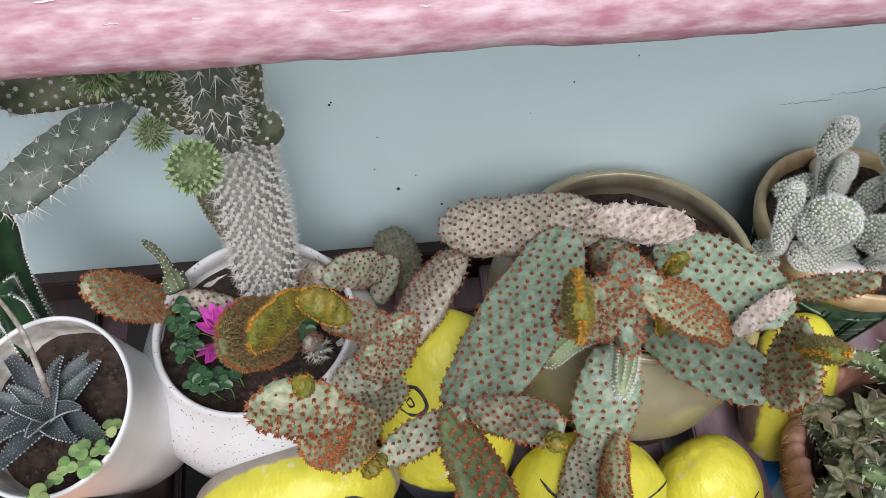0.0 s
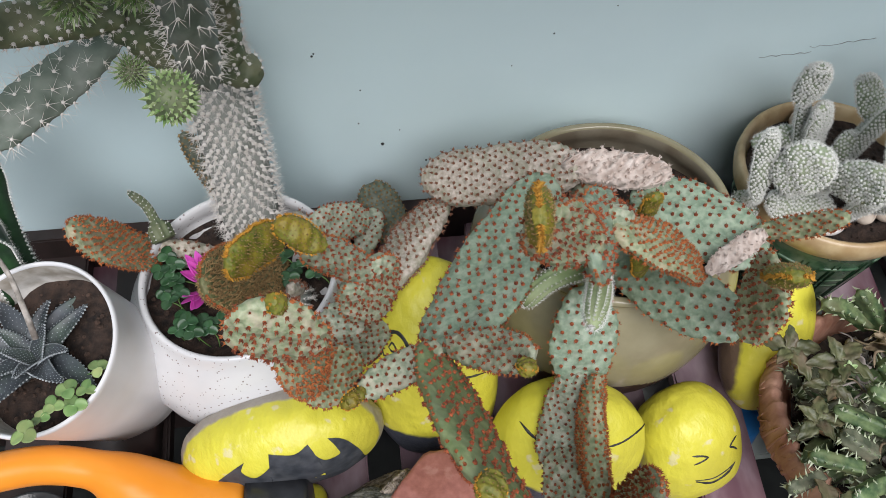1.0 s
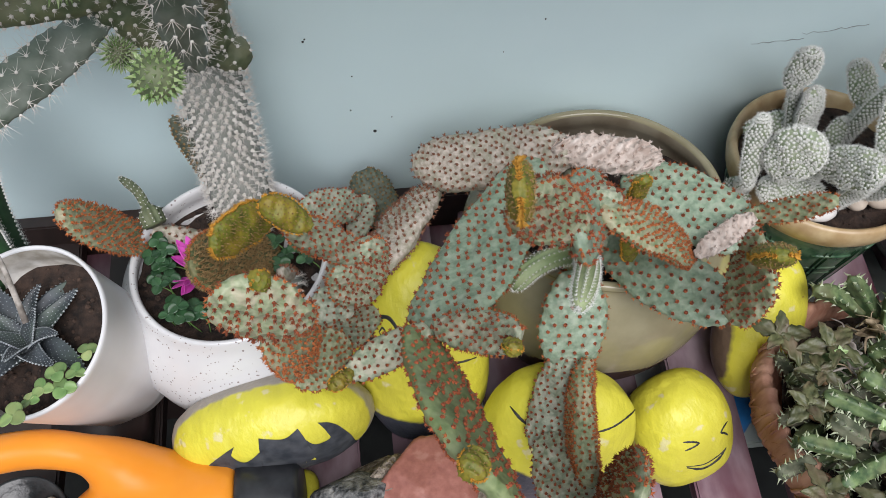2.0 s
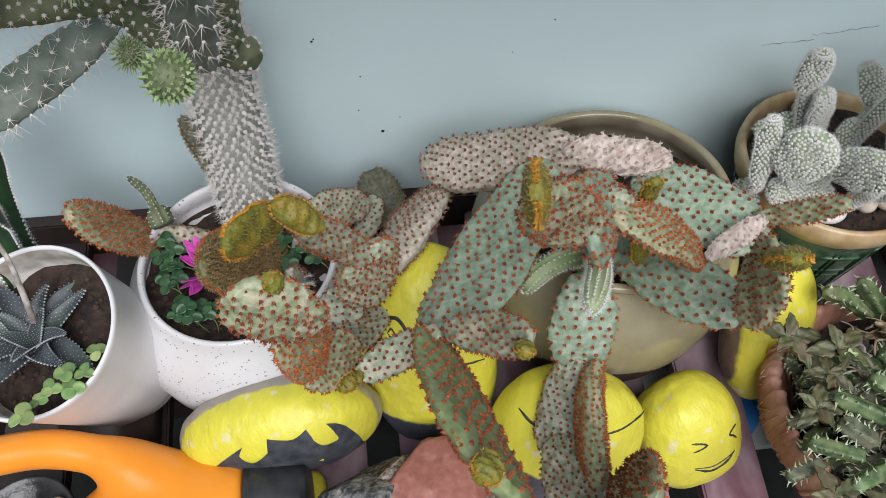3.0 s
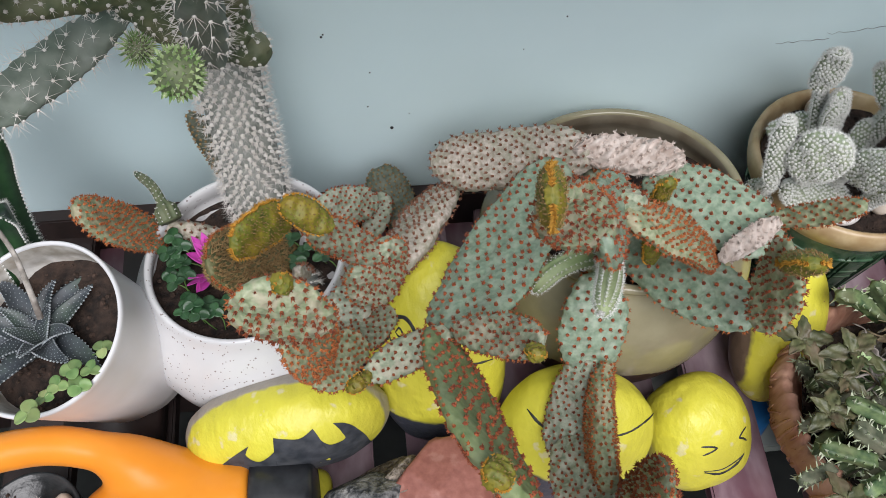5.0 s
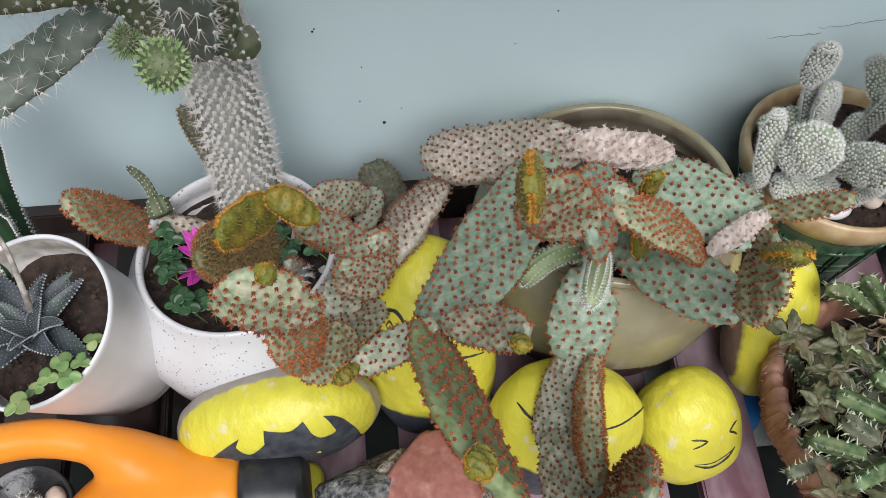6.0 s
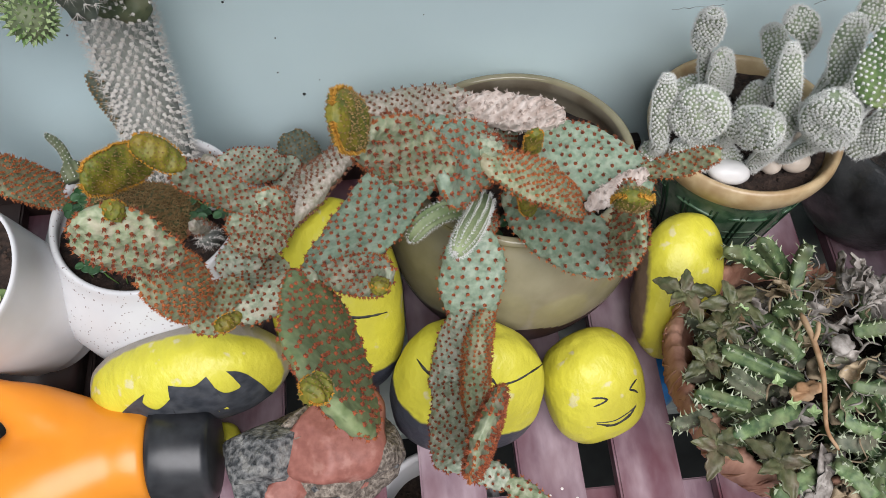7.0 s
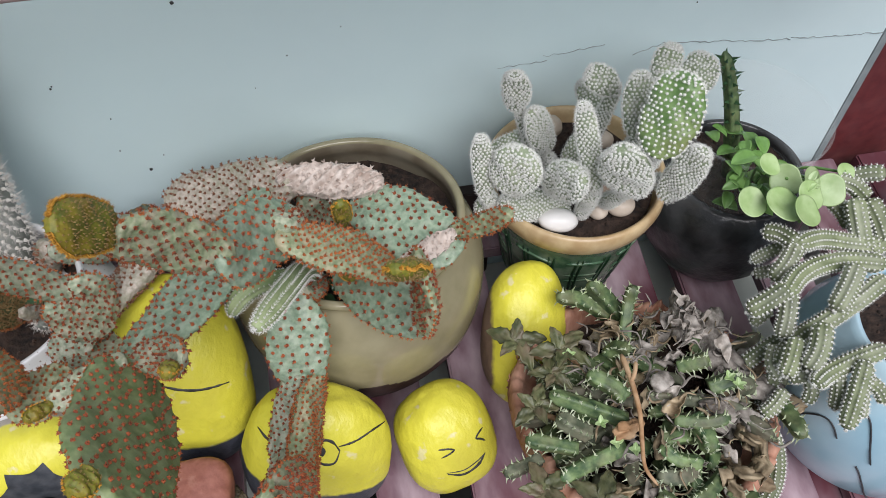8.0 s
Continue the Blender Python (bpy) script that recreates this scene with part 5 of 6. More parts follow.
LOW = (
    ("dark", (-0.257, 0.492, 0.196), (-0.294, 0.432, 0.330), 0.044, 0.014, (0.9, 0.1, 0.3)),
    ("stem", (-0.175, 0.470, 0.20), (-0.262, 0.494, 0.214), 0.026, 0.02, (0, -0.45, 0.9)),
    ("pale", (-0.102, 0.472, 0.254), (-0.043, 0.528, 0.188), 0.036, 0.014, (0.6, -0.4, 0.6)),
    ("pale", (-0.054, 0.494, 0.163), (-0.034, 0.544, 0.179), 0.026, 0.012, (0.06, -0.34, 0.94)),
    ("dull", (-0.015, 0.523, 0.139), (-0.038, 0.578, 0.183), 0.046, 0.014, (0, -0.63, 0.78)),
    ("stem", (-0.125, 0.50, 0.19), (-0.105, 0.485, 0.25), 0.03, 0.018, (0, -0.45, 0.9)),
    ("stem", (-0.115, 0.44, 0.19), (-0.118, 0.40, 0.26), 0.014, 0.013, (0, -0.45, 0.9)),
    ("stem", (-0.08, 0.40, 0.19), (-0.05, 0.378, 0.25), 0.018, 0.014, (0, -0.45, 0.9)),
    ("olive", (-0.132, 0.466, 0.196), (-0.178, 0.360, 0.338), 0.060, 0.014, (0.9, 0.08, 0.4)),
)
for i, (skin, b, t, w, th, face) in enumerate(LOW):
    pad(low, skin, b, t, w, th, face, seed=70 + i)
P = smooth_path([(-0.243, 0.485, 0.235), (-0.250, 0.50, 0.243), (-0.262, 0.522, 0.245), (-0.282, 0.545, 0.240)], 22)
fluted(low, "shoot", P, [0.0105 if i < 6 else 0.0105 - 0.0062 * min(1, (i - 5) / 3) for i in range(19)] + [0.0036, 0.003, 0.0014], M["trunk_green"], M["tuft_white"], 9, 0.12, 0.003, 3, 0.002, 6, "thin green shoot on a grey bulb", 0.0006)
P = smooth_path([(-0.113, 0.43, 0.19), (-0.114, 0.424, 0.205), (-0.117, 0.41, 0.225)], 16)
fluted(low, "shoot", P, round_tip(16, 0.0085), M["trunk"], M["spine"], 8, 0.14, 0.005, 4, 0.006, 7, "small blue-grey spiny shoot", 0.0009)


# ---- leaves ----
def leaf_mesh(length, width, fold=0.15, curl=0.2, tip=1.6, thick=0.0006, n=10, notch=0.0):
    """A leaf blade with a mid fold, from the origin along +x, facing +z."""
    V, F = [], []
    m = 6
    for i in range(n + 1):
        s = i / n
        w = width / 2 * (math.sin(math.pi * min(1, s ** 0.8)) ** (1 / tip) if 0 < s < 1 else 0.04)
        for side in (1, -1):
            for j in range(m + 1):
                u = -1 + 2 * j / m
                x = length * s - (notch * length * (1 - abs(u)) * s ** 4)
                V.append((x, u * w, fold * abs(u) * w * 2 - curl * length * s * s + side * thick / 2))
    c = 2 * (m + 1)
    for i in range(n):
        for j in range(m):
            a, b = i * c + j, (i + 1) * c + j
            F.append((a, a + 1, b + 1, b))
            F.append((a + m + 1, b + m + 1, b + m + 2, a + m + 2))
        a, b = i * c, (i + 1) * c
        F.append((a, b, b + m + 1, a + m + 1))
        F.append((a + m, a + 2 * m + 1, b + 2 * m + 1, b + m))
    F.append(tuple(range(0, m + 1)) + tuple(reversed(range(m + 1, 2 * m + 2))))
    return V, F


def leaf(parent, V, F, mat, at, yaw, pitch, roll=0.0, size=1.0, name="leaf", mesh=None):
    """One leaf as a part of its plant."""
    if mesh is None:
        ob = solid(name, V, F, mat, parent)
    else:
        ob = new(name, mesh)
        ob.parent = parent
    ob.rotation_euler = Euler((radians(roll), radians(-pitch), radians(yaw)), "XYZ")
    ob.location = Vector(at) - parent.location
    ob.scale = (size, size, size)
    return ob


# magenta flower, dark clover round it
flower = thing("magenta_flower", "magenta cactus flower with narrow petals", "flower", (-0.206, 0.452, 0.215))
VF = leaf_mesh(0.034, 0.012, 0.2, -0.25, 1.4)
pm = None
for i in range(16):
    a = i * 137.5
    ob = leaf(flower, *VF, M["flower"], (-0.206, 0.452, 0.205), a, 30 + 40 * (i / 16), rng.uniform(-15, 15), 1.0, "petal", pm)
    pm = pm or ob.data
drop = thing("magenta_flower", "withered magenta flower hanging over the pot's edge", "flower", (-0.214, 0.42, 0.215))
for i in range(7):
    leaf(drop, *VF, M["flower"], (-0.210, 0.438, 0.208), -95 + rng.uniform(-30, 30), rng.uniform(5, 35), rng.uniform(-40, 40), 0.85, "petal", pm)

clover_V, clover_F = leaf_mesh(0.011, 0.0115, 0.12, 0.05, 2.2, 0.0005, 8, 0.16)
clover_mesh = {}


def clover(label, at, size, mat, foot, seed):
    """A clover: a thin stalk and three notched leaflets."""
    rg = random.Random(seed)
    ob = thing("clover", label, "plant", foot)
    P = smooth_path([foot, (np.array(foot) + np.array(at)) / 2 + np.array((rg.uniform(-0.004, 0.004), rg.uniform(-0.004, 0.004), 0.004)), at], 8)
    V, F, _ = tube(P, [0.0006] * 8, 5)
    s = solid("stalk", [np.array(v) - np.array(foot) for v in V], F, M["leaf_mid"], ob)
    y0 = rg.uniform(0, 120)
    for k in range(3):
        key = mat
        l = leaf(ob, clover_V, clover_F, M[mat], at, y0 + 120 * k + rg.uniform(-8, 8), rg.uniform(-8, 18) - 4, rg.uniform(-14, 14), size, "leaflet", clover_mesh.get(key))
        clover_mesh.setdefault(key, l.data)
    return ob


rg = random.Random(33)
for i, (x, y) in enumerate(((-0.243, 0.475), (-0.235, 0.462), (-0.248, 0.455), (-0.232, 0.445), (-0.244, 0.435), (-0.228, 0.43), (-0.236, 0.418), (-0.225, 0.405), (-0.218, 0.395), (-0.229, 0.392), (-0.20, 0.39), (-0.205, 0.40), (-0.19, 0.40), (-0.12, 0.45), (-0.108, 0.452), (-0.124, 0.435), (-0.10, 0.44), (-0.055, 0.41), (-0.13, 0.465), (-0.239, 0.448), (-0.213, 0.385))):
    clover("dark green clover growing in the speckled pot", (x, y, 0.222 + rg.uniform(-0.008, 0.008)), rg.uniform(0.75, 1.05), "leaf_dark", (x + rg.uniform(-0.01, 0.01) + 0.012, y + rg.uniform(-0.01, 0.01), 0.192), 100 + i)
for i, (x, y) in enumerate(((-0.281, 0.337), (-0.288, 0.318), (-0.304, 0.319), (-0.296, 0.304), (-0.313, 0.306), (-0.322, 0.296), (-0.327, 0.278))):
    clover("light green clover in the white pot", (x, y, 0.262 + 0.012 * (i == 6)), rg.uniform(0.75, 1.0) * (1.3 if i == 6 else 1), "leaf_clover", (x * 0.6 - 0.33 * 0.4, y * 0.6 + 0.352 * 0.4, 0.238), 140 + i)

# zebra haworthia in the white pot
haw = thing("haworthia", "slate-green zebra haworthia rosette with raised pale bands", "succulent", (-0.348, 0.366, 0.218))


def haworthia_leaf(parent, yaw, rise, droop, length, width, twist):
    """A keeled, pointed leaf that arches outwards, with pale pearls in bands and along its edges."""
    n, m = 24, 12
    up = np.array((0, 0, 1.0))
    V, P, N, E, EN = [], [], [], [], []
    c = np.zeros(3)
    for i in range(n):
        s = i / (n - 1)
        el, ya = rise - droop * s, yaw + twist * s * s
        d = np.array((math.cos(ya), math.sin(ya), 0.0))
        sd = np.array((-d[1], d[0], 0.0))
        if i:
            c = c + (d * math.cos(el) + up * math.sin(el)) * length / (n - 1)
        nz = unit(-d * math.sin(el) + up * math.cos(el))
        w = width / 2 * (1 - s) ** 0.85 * (0.80 + 0.75 * s) + 0.0003
        t = width * 0.17 * (1 - s ** 1.5) + 0.0003
        for j in range(m):
            a = 2 * math.pi * j / m
            V.append(c + sd * w * math.cos(a) + nz * (t * math.sin(a) * (1.0 if math.sin(a) < 0 else 0.30) + 0.55 * w * math.cos(a) ** 2))
        if 0.04 < s < 0.96:
            k = max(3, int(w / width * 14))
            for q in range(k):
                u = -0.88 + 1.76 * (q + 0.5 * (i % 2)) / k
                P += [c + sd * w * u + nz * (t * 0.30 * math.sqrt(1 - u * u) + 0.55 * w * u * u), c + sd * w * u - nz * (t * math.sqrt(1 - u * u) - 0.55 * w * u * u)]
                N += [nz, -nz]
            for side in (1, -1):
                E.append(c + sd * w * side + nz * 0.55 * w)
                EN.append(sd * side)
    ob = solid("leaf", V, ring_faces(n, m), M["haworthia"], parent)
    dv = merge(domes(P, N, 0.00055, 0.00045), domes(E, EN, 0.0010, 0.0010))
    solid("pearl_band", dv[0], dv[1], M["pearl"], ob)["kind"] = "stuff"


for i in range(15):
    tier = i / 14
    haworthia_leaf(haw, radians(i * 137.5 + 62), 0.82 + 0.58 * tier, 1.25 - 0.55 * tier, 0.092 - 0.046 * tier, 0.033 - 0.013 * tier, (0.7 if i % 2 else -0.6) * (1 - 0.5 * tier))
P = smooth_path([(-0.338, 0.372, 0.26), (-0.342, 0.39, 0.285), (-0.352, 0.415, 0.305), (-0.372, 0.440, 0.335), (-0.395, 0.455, 0.36)], 20)
V, F, _ = tube([p - np.array(haw.location) for p in P], [0.0030 - 0.00008 * i for i in range(20)], 8)
solid("flower_stalk", V, F, M["dead"], haw, "thin brownish flower stalk")

# dark green column at the edge
col = thing("green_column_cactus", "dark green ribbed cactus with pale bristly edges", "cactus", (-0.375, 0.47, 0.03))
P = smooth_path([(-0.415, 0.50, 0.05), (-0.400, 0.485, 0.20), (-0.392, 0.50, 0.30), (-0.372, 0.505, 0.370)], 24)
fluted(col, "stem", P, round_tip(24, 0.022), M["leaf_dark"], M["tuft_white"], 5, 0.30, 0.006, 5, 0.004, 9, "", 0.0012)
P = smooth_path([(-0.41, 0.475, 0.10), (-0.384, 0.448, 0.22), (-0.380, 0.450, 0.285), (-0.374, 0.446, 0.315)], 24)
fluted(col, "stem", P, round_tip(24, 0.017), M["leaf_dark"], M["tuft_white"], 5, 0.30, 0.006, 5, 0.004, 10, "", 0.0012)

# woolly cactus in the green pot
wool = thing("woolly_prickly_pear", "bunny-ear prickly pear densely dotted with white bristles", "cactus", (0.46, 0.5, 0.19))
def ear(seed, base, tip, width, skin="fuzz", face=(-0.15, -0.62, 0.6)):
    """One bristle-dotted pad of the woolly cactus."""
    pad(wool, skin, base, tip, width, min(0.022, 0.42 * width), face, 0.0, 2.5, 0.5, seed, tuft_scale=0.95)


ear(200, (0.346, 0.463, 0.254), (0.339, 0.478, 0.336), 0.020, face=(-0.13, -0.97, 0.19))
ear(201, (0.366, 0.456, 0.275), (0.377, 0.450, 0.336), 0.050, face=(-0.54, -0.84, 0.1))
ear(202, (0.445, 0.465, 0.215), (0.362, 0.462, 0.245), 0.034)
ear(203, (0.408, 0.450, 0.286), (0.424, 0.403, 0.336), 0.039, face=(-0.85, -0.4, 0.3))
ear(204, (0.432, 0.526, 0.250), (0.397, 0.502, 0.336), 0.030, face=(0.3, -0.8, 0.3))
ear(205, (0.388, 0.520, 0.324), (0.377, 0.506, 0.387), 0.026, face=(-0.28, -0.92, 0.0))
ear(206, (0.446, 0.416, 0.300), (0.424, 0.443, 0.400), 0.019, face=(-0.27, -0.94, 0.23))
ear(207, (0.476, 0.400, 0.310), (0.444, 0.386, 0.393), 0.046, face=(-0.42, -0.85, 0.1))
ear(208, (0.474, 0.378, 0.386), (0.500, 0.411, 0.452), 0.050, "bright", (-0.6, -0.5, 0.6))
ear(209, (0.482, 0.435, 0.352), (0.484, 0.462, 0.411), 0.028, face=(-0.02, -0.88, 0.47))
ear(210, (0.481, 0.495, 0.36), (0.45, 0.504, 0.38), 0.026)
ear(211, (0.525, 0.495, 0.36), (0.535, 0.505, 0.4), 0.026)
ear(212, (0.568, 0.506, 0.33), (0.592, 0.527, 0.36), 0.038)
ear(213, (0.522, 0.414, 0.276), (0.536, 0.399, 0.364), 0.031, face=(-0.6, -0.7, 0.2))
ear(214, (0.488, 0.526, 0.28), (0.471, 0.555, 0.32), 0.026)
ear(215, (0.367, 0.533, 0.25), (0.411, 0.53, 0.27), 0.02)
ear(216, (0.356, 0.5, 0.215), (0.354, 0.468, 0.21), 0.025)
ear(217, (0.448, 0.507, 0.24), (0.469, 0.522, 0.27), 0.019)
for i, (b, t) in enumerate((((0.42, 0.50, 0.185), (0.366, 0.456, 0.282)), ((0.52, 0.49, 0.185), (0.478, 0.384, 0.392)), ((0.49, 0.50, 0.185), (0.498, 0.45, 0.35)), ((0.45, 0.52, 0.185), (0.43, 0.515, 0.25)), ((0.54, 0.51, 0.185), (0.52, 0.428, 0.29)), ((0.53, 0.51, 0.185), (0.525, 0.495, 0.37)), ((0.55, 0.52, 0.185), (0.568, 0.508, 0.34)), ((0.47, 0.53, 0.185), (0.482, 0.497, 0.365)), ((0.44, 0.50, 0.185), (0.408, 0.450, 0.292)), ((0.48, 0.48, 0.185), (0.475, 0.402, 0.318)), ((0.46, 0.47, 0.185), (0.446, 0.418, 0.306)), ((0.37, 0.50, 0.185), (0.346, 0.464, 0.262)), ((0.44, 0.53, 0.185), (0.389, 0.519, 0.328)), ((0.48, 0.54, 0.185), (0.488, 0.526, 0.29)))):
    pad(wool, "fuzz", b, t, 0.015, 0.012, (-0.15, -0.62, 0.6), 0.0, 3.0, 0.7, 230 + i)

# plants of the black pot
cuts = thing("round_leaf_plant", "jade-like plant with round lime-green leaves", "succulent", (0.65, 0.45, 0.18))
def disc(r, t=0.0015, m=28):
    """A thin round leaf, a little cupped and wavy."""
    rings = [(0.04, -1), (0.5, -1), (0.9, -1), (1.0, -0.2), (1.0, 0.3), (0.9, 1), (0.5, 1), (0.04, 1)]
    V = []
    for q, side in rings:
        for j in range(m):
            a = 2 * math.pi * j / m
            k = q * r * (1 - 0.16 * max(0.0, math.cos(a)) ** 8 + 0.03 * math.sin(3 * a + r * 900))
            V.append((k * math.cos(a), k * math.sin(a), side * t / 2 + 0.22 * r * q * q + 0.05 * r * q * q * math.sin(2 * a + r * 700)))
    return V, ring_faces(len(rings), m)


def round_leaf(at, r, stalk=True):
    V, F = disc(r * 1.06)
    ob = solid("leaf", V, F, M["leaf_lime"], cuts)
    ob.location = Vector(at) - cuts.location + Vector((0, 0, rng.uniform(-0.012, 0.012)))
    ob.rotation_euler = (radians(24 + rng.uniform(-20, 20)), radians(rng.uniform(-24, 24)), rng.uniform(-0.5, 0.5))
    if stalk:
        q = smooth_path([(0.66, 0.46, 0.18), ((0.66 + at[0]) / 2, (0.46 + at[1]) / 2 + 0.01, 0.26), (at[0], at[1], at[2] - 0.004)], 12)
        V, F, _ = tube([v - np.array(cuts.location) for v in q], [0.0016] * 12, 6)
        solid("stalk", V, F, M["leaf_mid"], cuts)


round_leaf((0.598, 0.380, 0.3), 0.0150, False)
round_leaf((0.622, 0.366, 0.3), 0.0190)
round_leaf((0.646, 0.402, 0.3), 0.0161)
round_leaf((0.671, 0.397, 0.3), 0.0138)
round_leaf((0.682, 0.38, 0.3), 0.016)
round_leaf((0.648, 0.367, 0.3), 0.0146)
round_leaf((0.634, 0.347, 0.3), 0.0155)
round_leaf((0.626, 0.413, 0.3), 0.0116)
round_leaf((0.71, 0.4, 0.3), 0.0093)
for p in ((0.651, 0.377, 0.31), (0.655, 0.372, 0.312), (0.646, 0.372, 0.312), (0.652, 0.38, 0.316)):
    leaf(cuts, *leaf_mesh(0.012, 0.008, 0.2, 0.1), M["leaf_lime"], p, rng.uniform(0, 360), 35, 0, 1, "young_leaf")
sprig = thing("leafy_sprig", "upright green sprig with toothed stem and paired leaves", "plant", (0.655, 0.51, 0.18))
SP = smooth_path([(0.664, 0.507, 0.18), (0.645, 0.516, 0.26), (0.633, 0.531, 0.31), (0.622, 0.546, 0.345)], 26)
V, F, _ = tube([p - np.array(sprig.location) for p in SP], [0.008 - 0.0001 * i for i in range(24)] + [0.004, 0.0015], 16, 4, 0.22)
solid("stem", V, F, M["stapelia"], sprig)
th_P, th_N = [], []
for i in range(3, 25, 2):
    for k in range(4):
        a = k * 1.57 + 0.4 * (i % 4)
        d = np.array((math.cos(a), math.sin(a), 0.35))
        th_P.append(SP[i] - np.array(sprig.location) + d * 0.006)
        th_N.append(unit(d))
V, F = spikes(th_P, th_N, rng, 1, 0.0085, 0.0028, 0.1)
solid("teeth", V, F, M["leaf_dark"], sprig, smooth=False)["kind"] = "stuff"
lm = None
for i in range(30):
    x, y, z = 0.605 + 0.07 * rng.random(), 0.415 + 0.10 * rng.random(), 0.215 + 0.07 * rng.random()
    ob = leaf(sprig, *leaf_mesh(0.030, 0.020, 0.2, 0.25, 1.7), M["leaf_mid"], (x, y, z), rng.uniform(150, 330), rng.uniform(-10, 40), rng.uniform(-25, 25), rng.uniform(0.6, 1.15), "leaf", lm)
    lm = lm or ob.data
for i in range(9):
    p = (0.665 + 0.04 * rng.random(), 0.47 + 0.05 * rng.random(), 0.185 + 0.025 * rng.random())
    leaf(sprig, None, None, None, p, rng.uniform(0, 360), rng.uniform(0, 50), rng.uniform(-30, 30), rng.uniform(0.4, 0.7), "leaf", lm)

# peanut cactus trailing over the blue pot
peanut = thing("peanut_cactus", "trailing peanut cactus with finger stems dotted white", "cactus", (0.74, 0.36, 0.2))
def finger(*points, radius):
    """A ribbed finger-thick stem with rows of white dots."""
    n = max(16, int(10 * len(points)))
    fluted(peanut, "stem", smooth_path(points, n), round_tip(n, radius), M["peanut"], M["tuft_white"], 9, 0.10, 0.0041, 6, 0.0026, int(1e5 * radius) + len(peanut.children), "", 0.0011)


finger((0.628, 0.329, 0.285), (0.623, 0.348, 0.277), (0.611, 0.36, 0.27), radius=0.0080)
finger((0.724, 0.32, 0.27), (0.685, 0.328, 0.275), (0.655, 0.334, 0.28), (0.627, 0.329, 0.285), radius=0.0087)
finger((0.63, 0.332, 0.285), (0.622, 0.323, 0.267), (0.607, 0.313, 0.25), radius=0.0085)
finger((0.647, 0.353, 0.255), (0.622, 0.351, 0.242), (0.608, 0.351, 0.23), radius=0.0058)
finger((0.641, 0.34, 0.23), (0.624, 0.339, 0.225), (0.61, 0.342, 0.22), radius=0.0058)
finger((0.713, 0.3, 0.27), (0.678, 0.31, 0.27), (0.648, 0.31, 0.27), (0.621, 0.301, 0.27), (0.6, 0.284, 0.27), radius=0.0090)
finger((0.603, 0.289, 0.275), (0.585, 0.285, 0.262), (0.568, 0.283, 0.25), radius=0.0088)
finger((0.61, 0.292, 0.265), (0.603, 0.271, 0.25), (0.597, 0.257, 0.235), radius=0.0084)
finger((0.674, 0.296, 0.285), (0.661, 0.279, 0.272), (0.646, 0.264, 0.26), radius=0.0093)
finger((0.705, 0.285, 0.27), (0.676, 0.273, 0.258), (0.64, 0.261, 0.245), (0.612, 0.253, 0.233), (0.59, 0.237, 0.22), radius=0.0089)
finger((0.622, 0.248, 0.27), (0.612, 0.227, 0.258), (0.601, 0.216, 0.245), radius=0.0091)
finger((0.603, 0.247, 0.25), (0.592, 0.229, 0.24), (0.586, 0.22, 0.23), radius=0.0082)
finger((0.615, 0.22, 0.235), (0.603, 0.219, 0.228), (0.595, 0.222, 0.22), radius=0.0073)
finger((0.68, 0.221, 0.25), (0.644, 0.215, 0.248), (0.614, 0.207, 0.247), (0.6, 0.2, 0.245), radius=0.0082)
finger((0.626, 0.211, 0.25), (0.625, 0.195, 0.235), (0.622, 0.183, 0.22), radius=0.0066)
finger((0.649, 0.208, 0.26), (0.631, 0.182, 0.248), (0.614, 0.158, 0.235), radius=0.0080)
finger((0.648, 0.194, 0.24), (0.644, 0.18, 0.23), (0.642, 0.171, 0.22), radius=0.0057)
finger((0.651, 0.196, 0.245), (0.661, 0.187, 0.238), (0.665, 0.177, 0.23), radius=0.0061)
finger((0.612, 0.221, 0.225), (0.614, 0.208, 0.213), (0.611, 0.202, 0.2), radius=0.0064)
finger((0.7, 0.396, 0.29), (0.715, 0.387, 0.288), (0.724, 0.37, 0.285), radius=0.0084)
finger((0.694, 0.384, 0.275), (0.704, 0.371, 0.268), (0.709, 0.355, 0.26), radius=0.0079)
finger((0.703, 0.366, 0.295), (0.701, 0.341, 0.282), (0.7, 0.32, 0.27), radius=0.0097)
finger((0.716, 0.362, 0.295), (0.722, 0.342, 0.285), (0.724, 0.324, 0.275), radius=0.0092)
finger((0.723, 0.322, 0.275), (0.711, 0.318, 0.272), (0.706, 0.316, 0.27), radius=0.0071)
finger((0.747, 0.389, 0.3), (0.733, 0.398, 0.29), (0.72, 0.402, 0.28), radius=0.0078)
finger((0.623, 0.272, 0.21), (0.599, 0.268, 0.19), (0.573, 0.26, 0.17), (0.551, 0.245, 0.15), radius=0.0072)
finger((0.604, 0.247, 0.19), (0.594, 0.231, 0.175), (0.585, 0.221, 0.16), radius=0.0072)
finger((0.604, 0.233, 0.12), (0.613, 0.197, 0.1), (0.607, 0.168, 0.08), (0.593, 0.15, 0.06), radius=0.0082)
finger((0.608, 0.297, 0.22), (0.6, 0.295, 0.21), (0.595, 0.295, 0.2), radius=0.0057)
finger((0.596, 0.258, 0.22), (0.59, 0.245, 0.21), (0.596, 0.232, 0.2), radius=0.0065)
finger((0.617, 0.248, 0.22), (0.625, 0.239, 0.21), (0.621, 0.226, 0.2), radius=0.0065)
finger((0.596, 0.218, 0.2), (0.585, 0.209, 0.19), (0.573, 0.204, 0.18), radius=0.0065)

# ---- crowded star-flower plant in the coconut husk ----
star = thing("carrion_plant", "crowded carrion plant with toothed four-sided green stems", "succulent", (0.487, 0.262, 0.12))


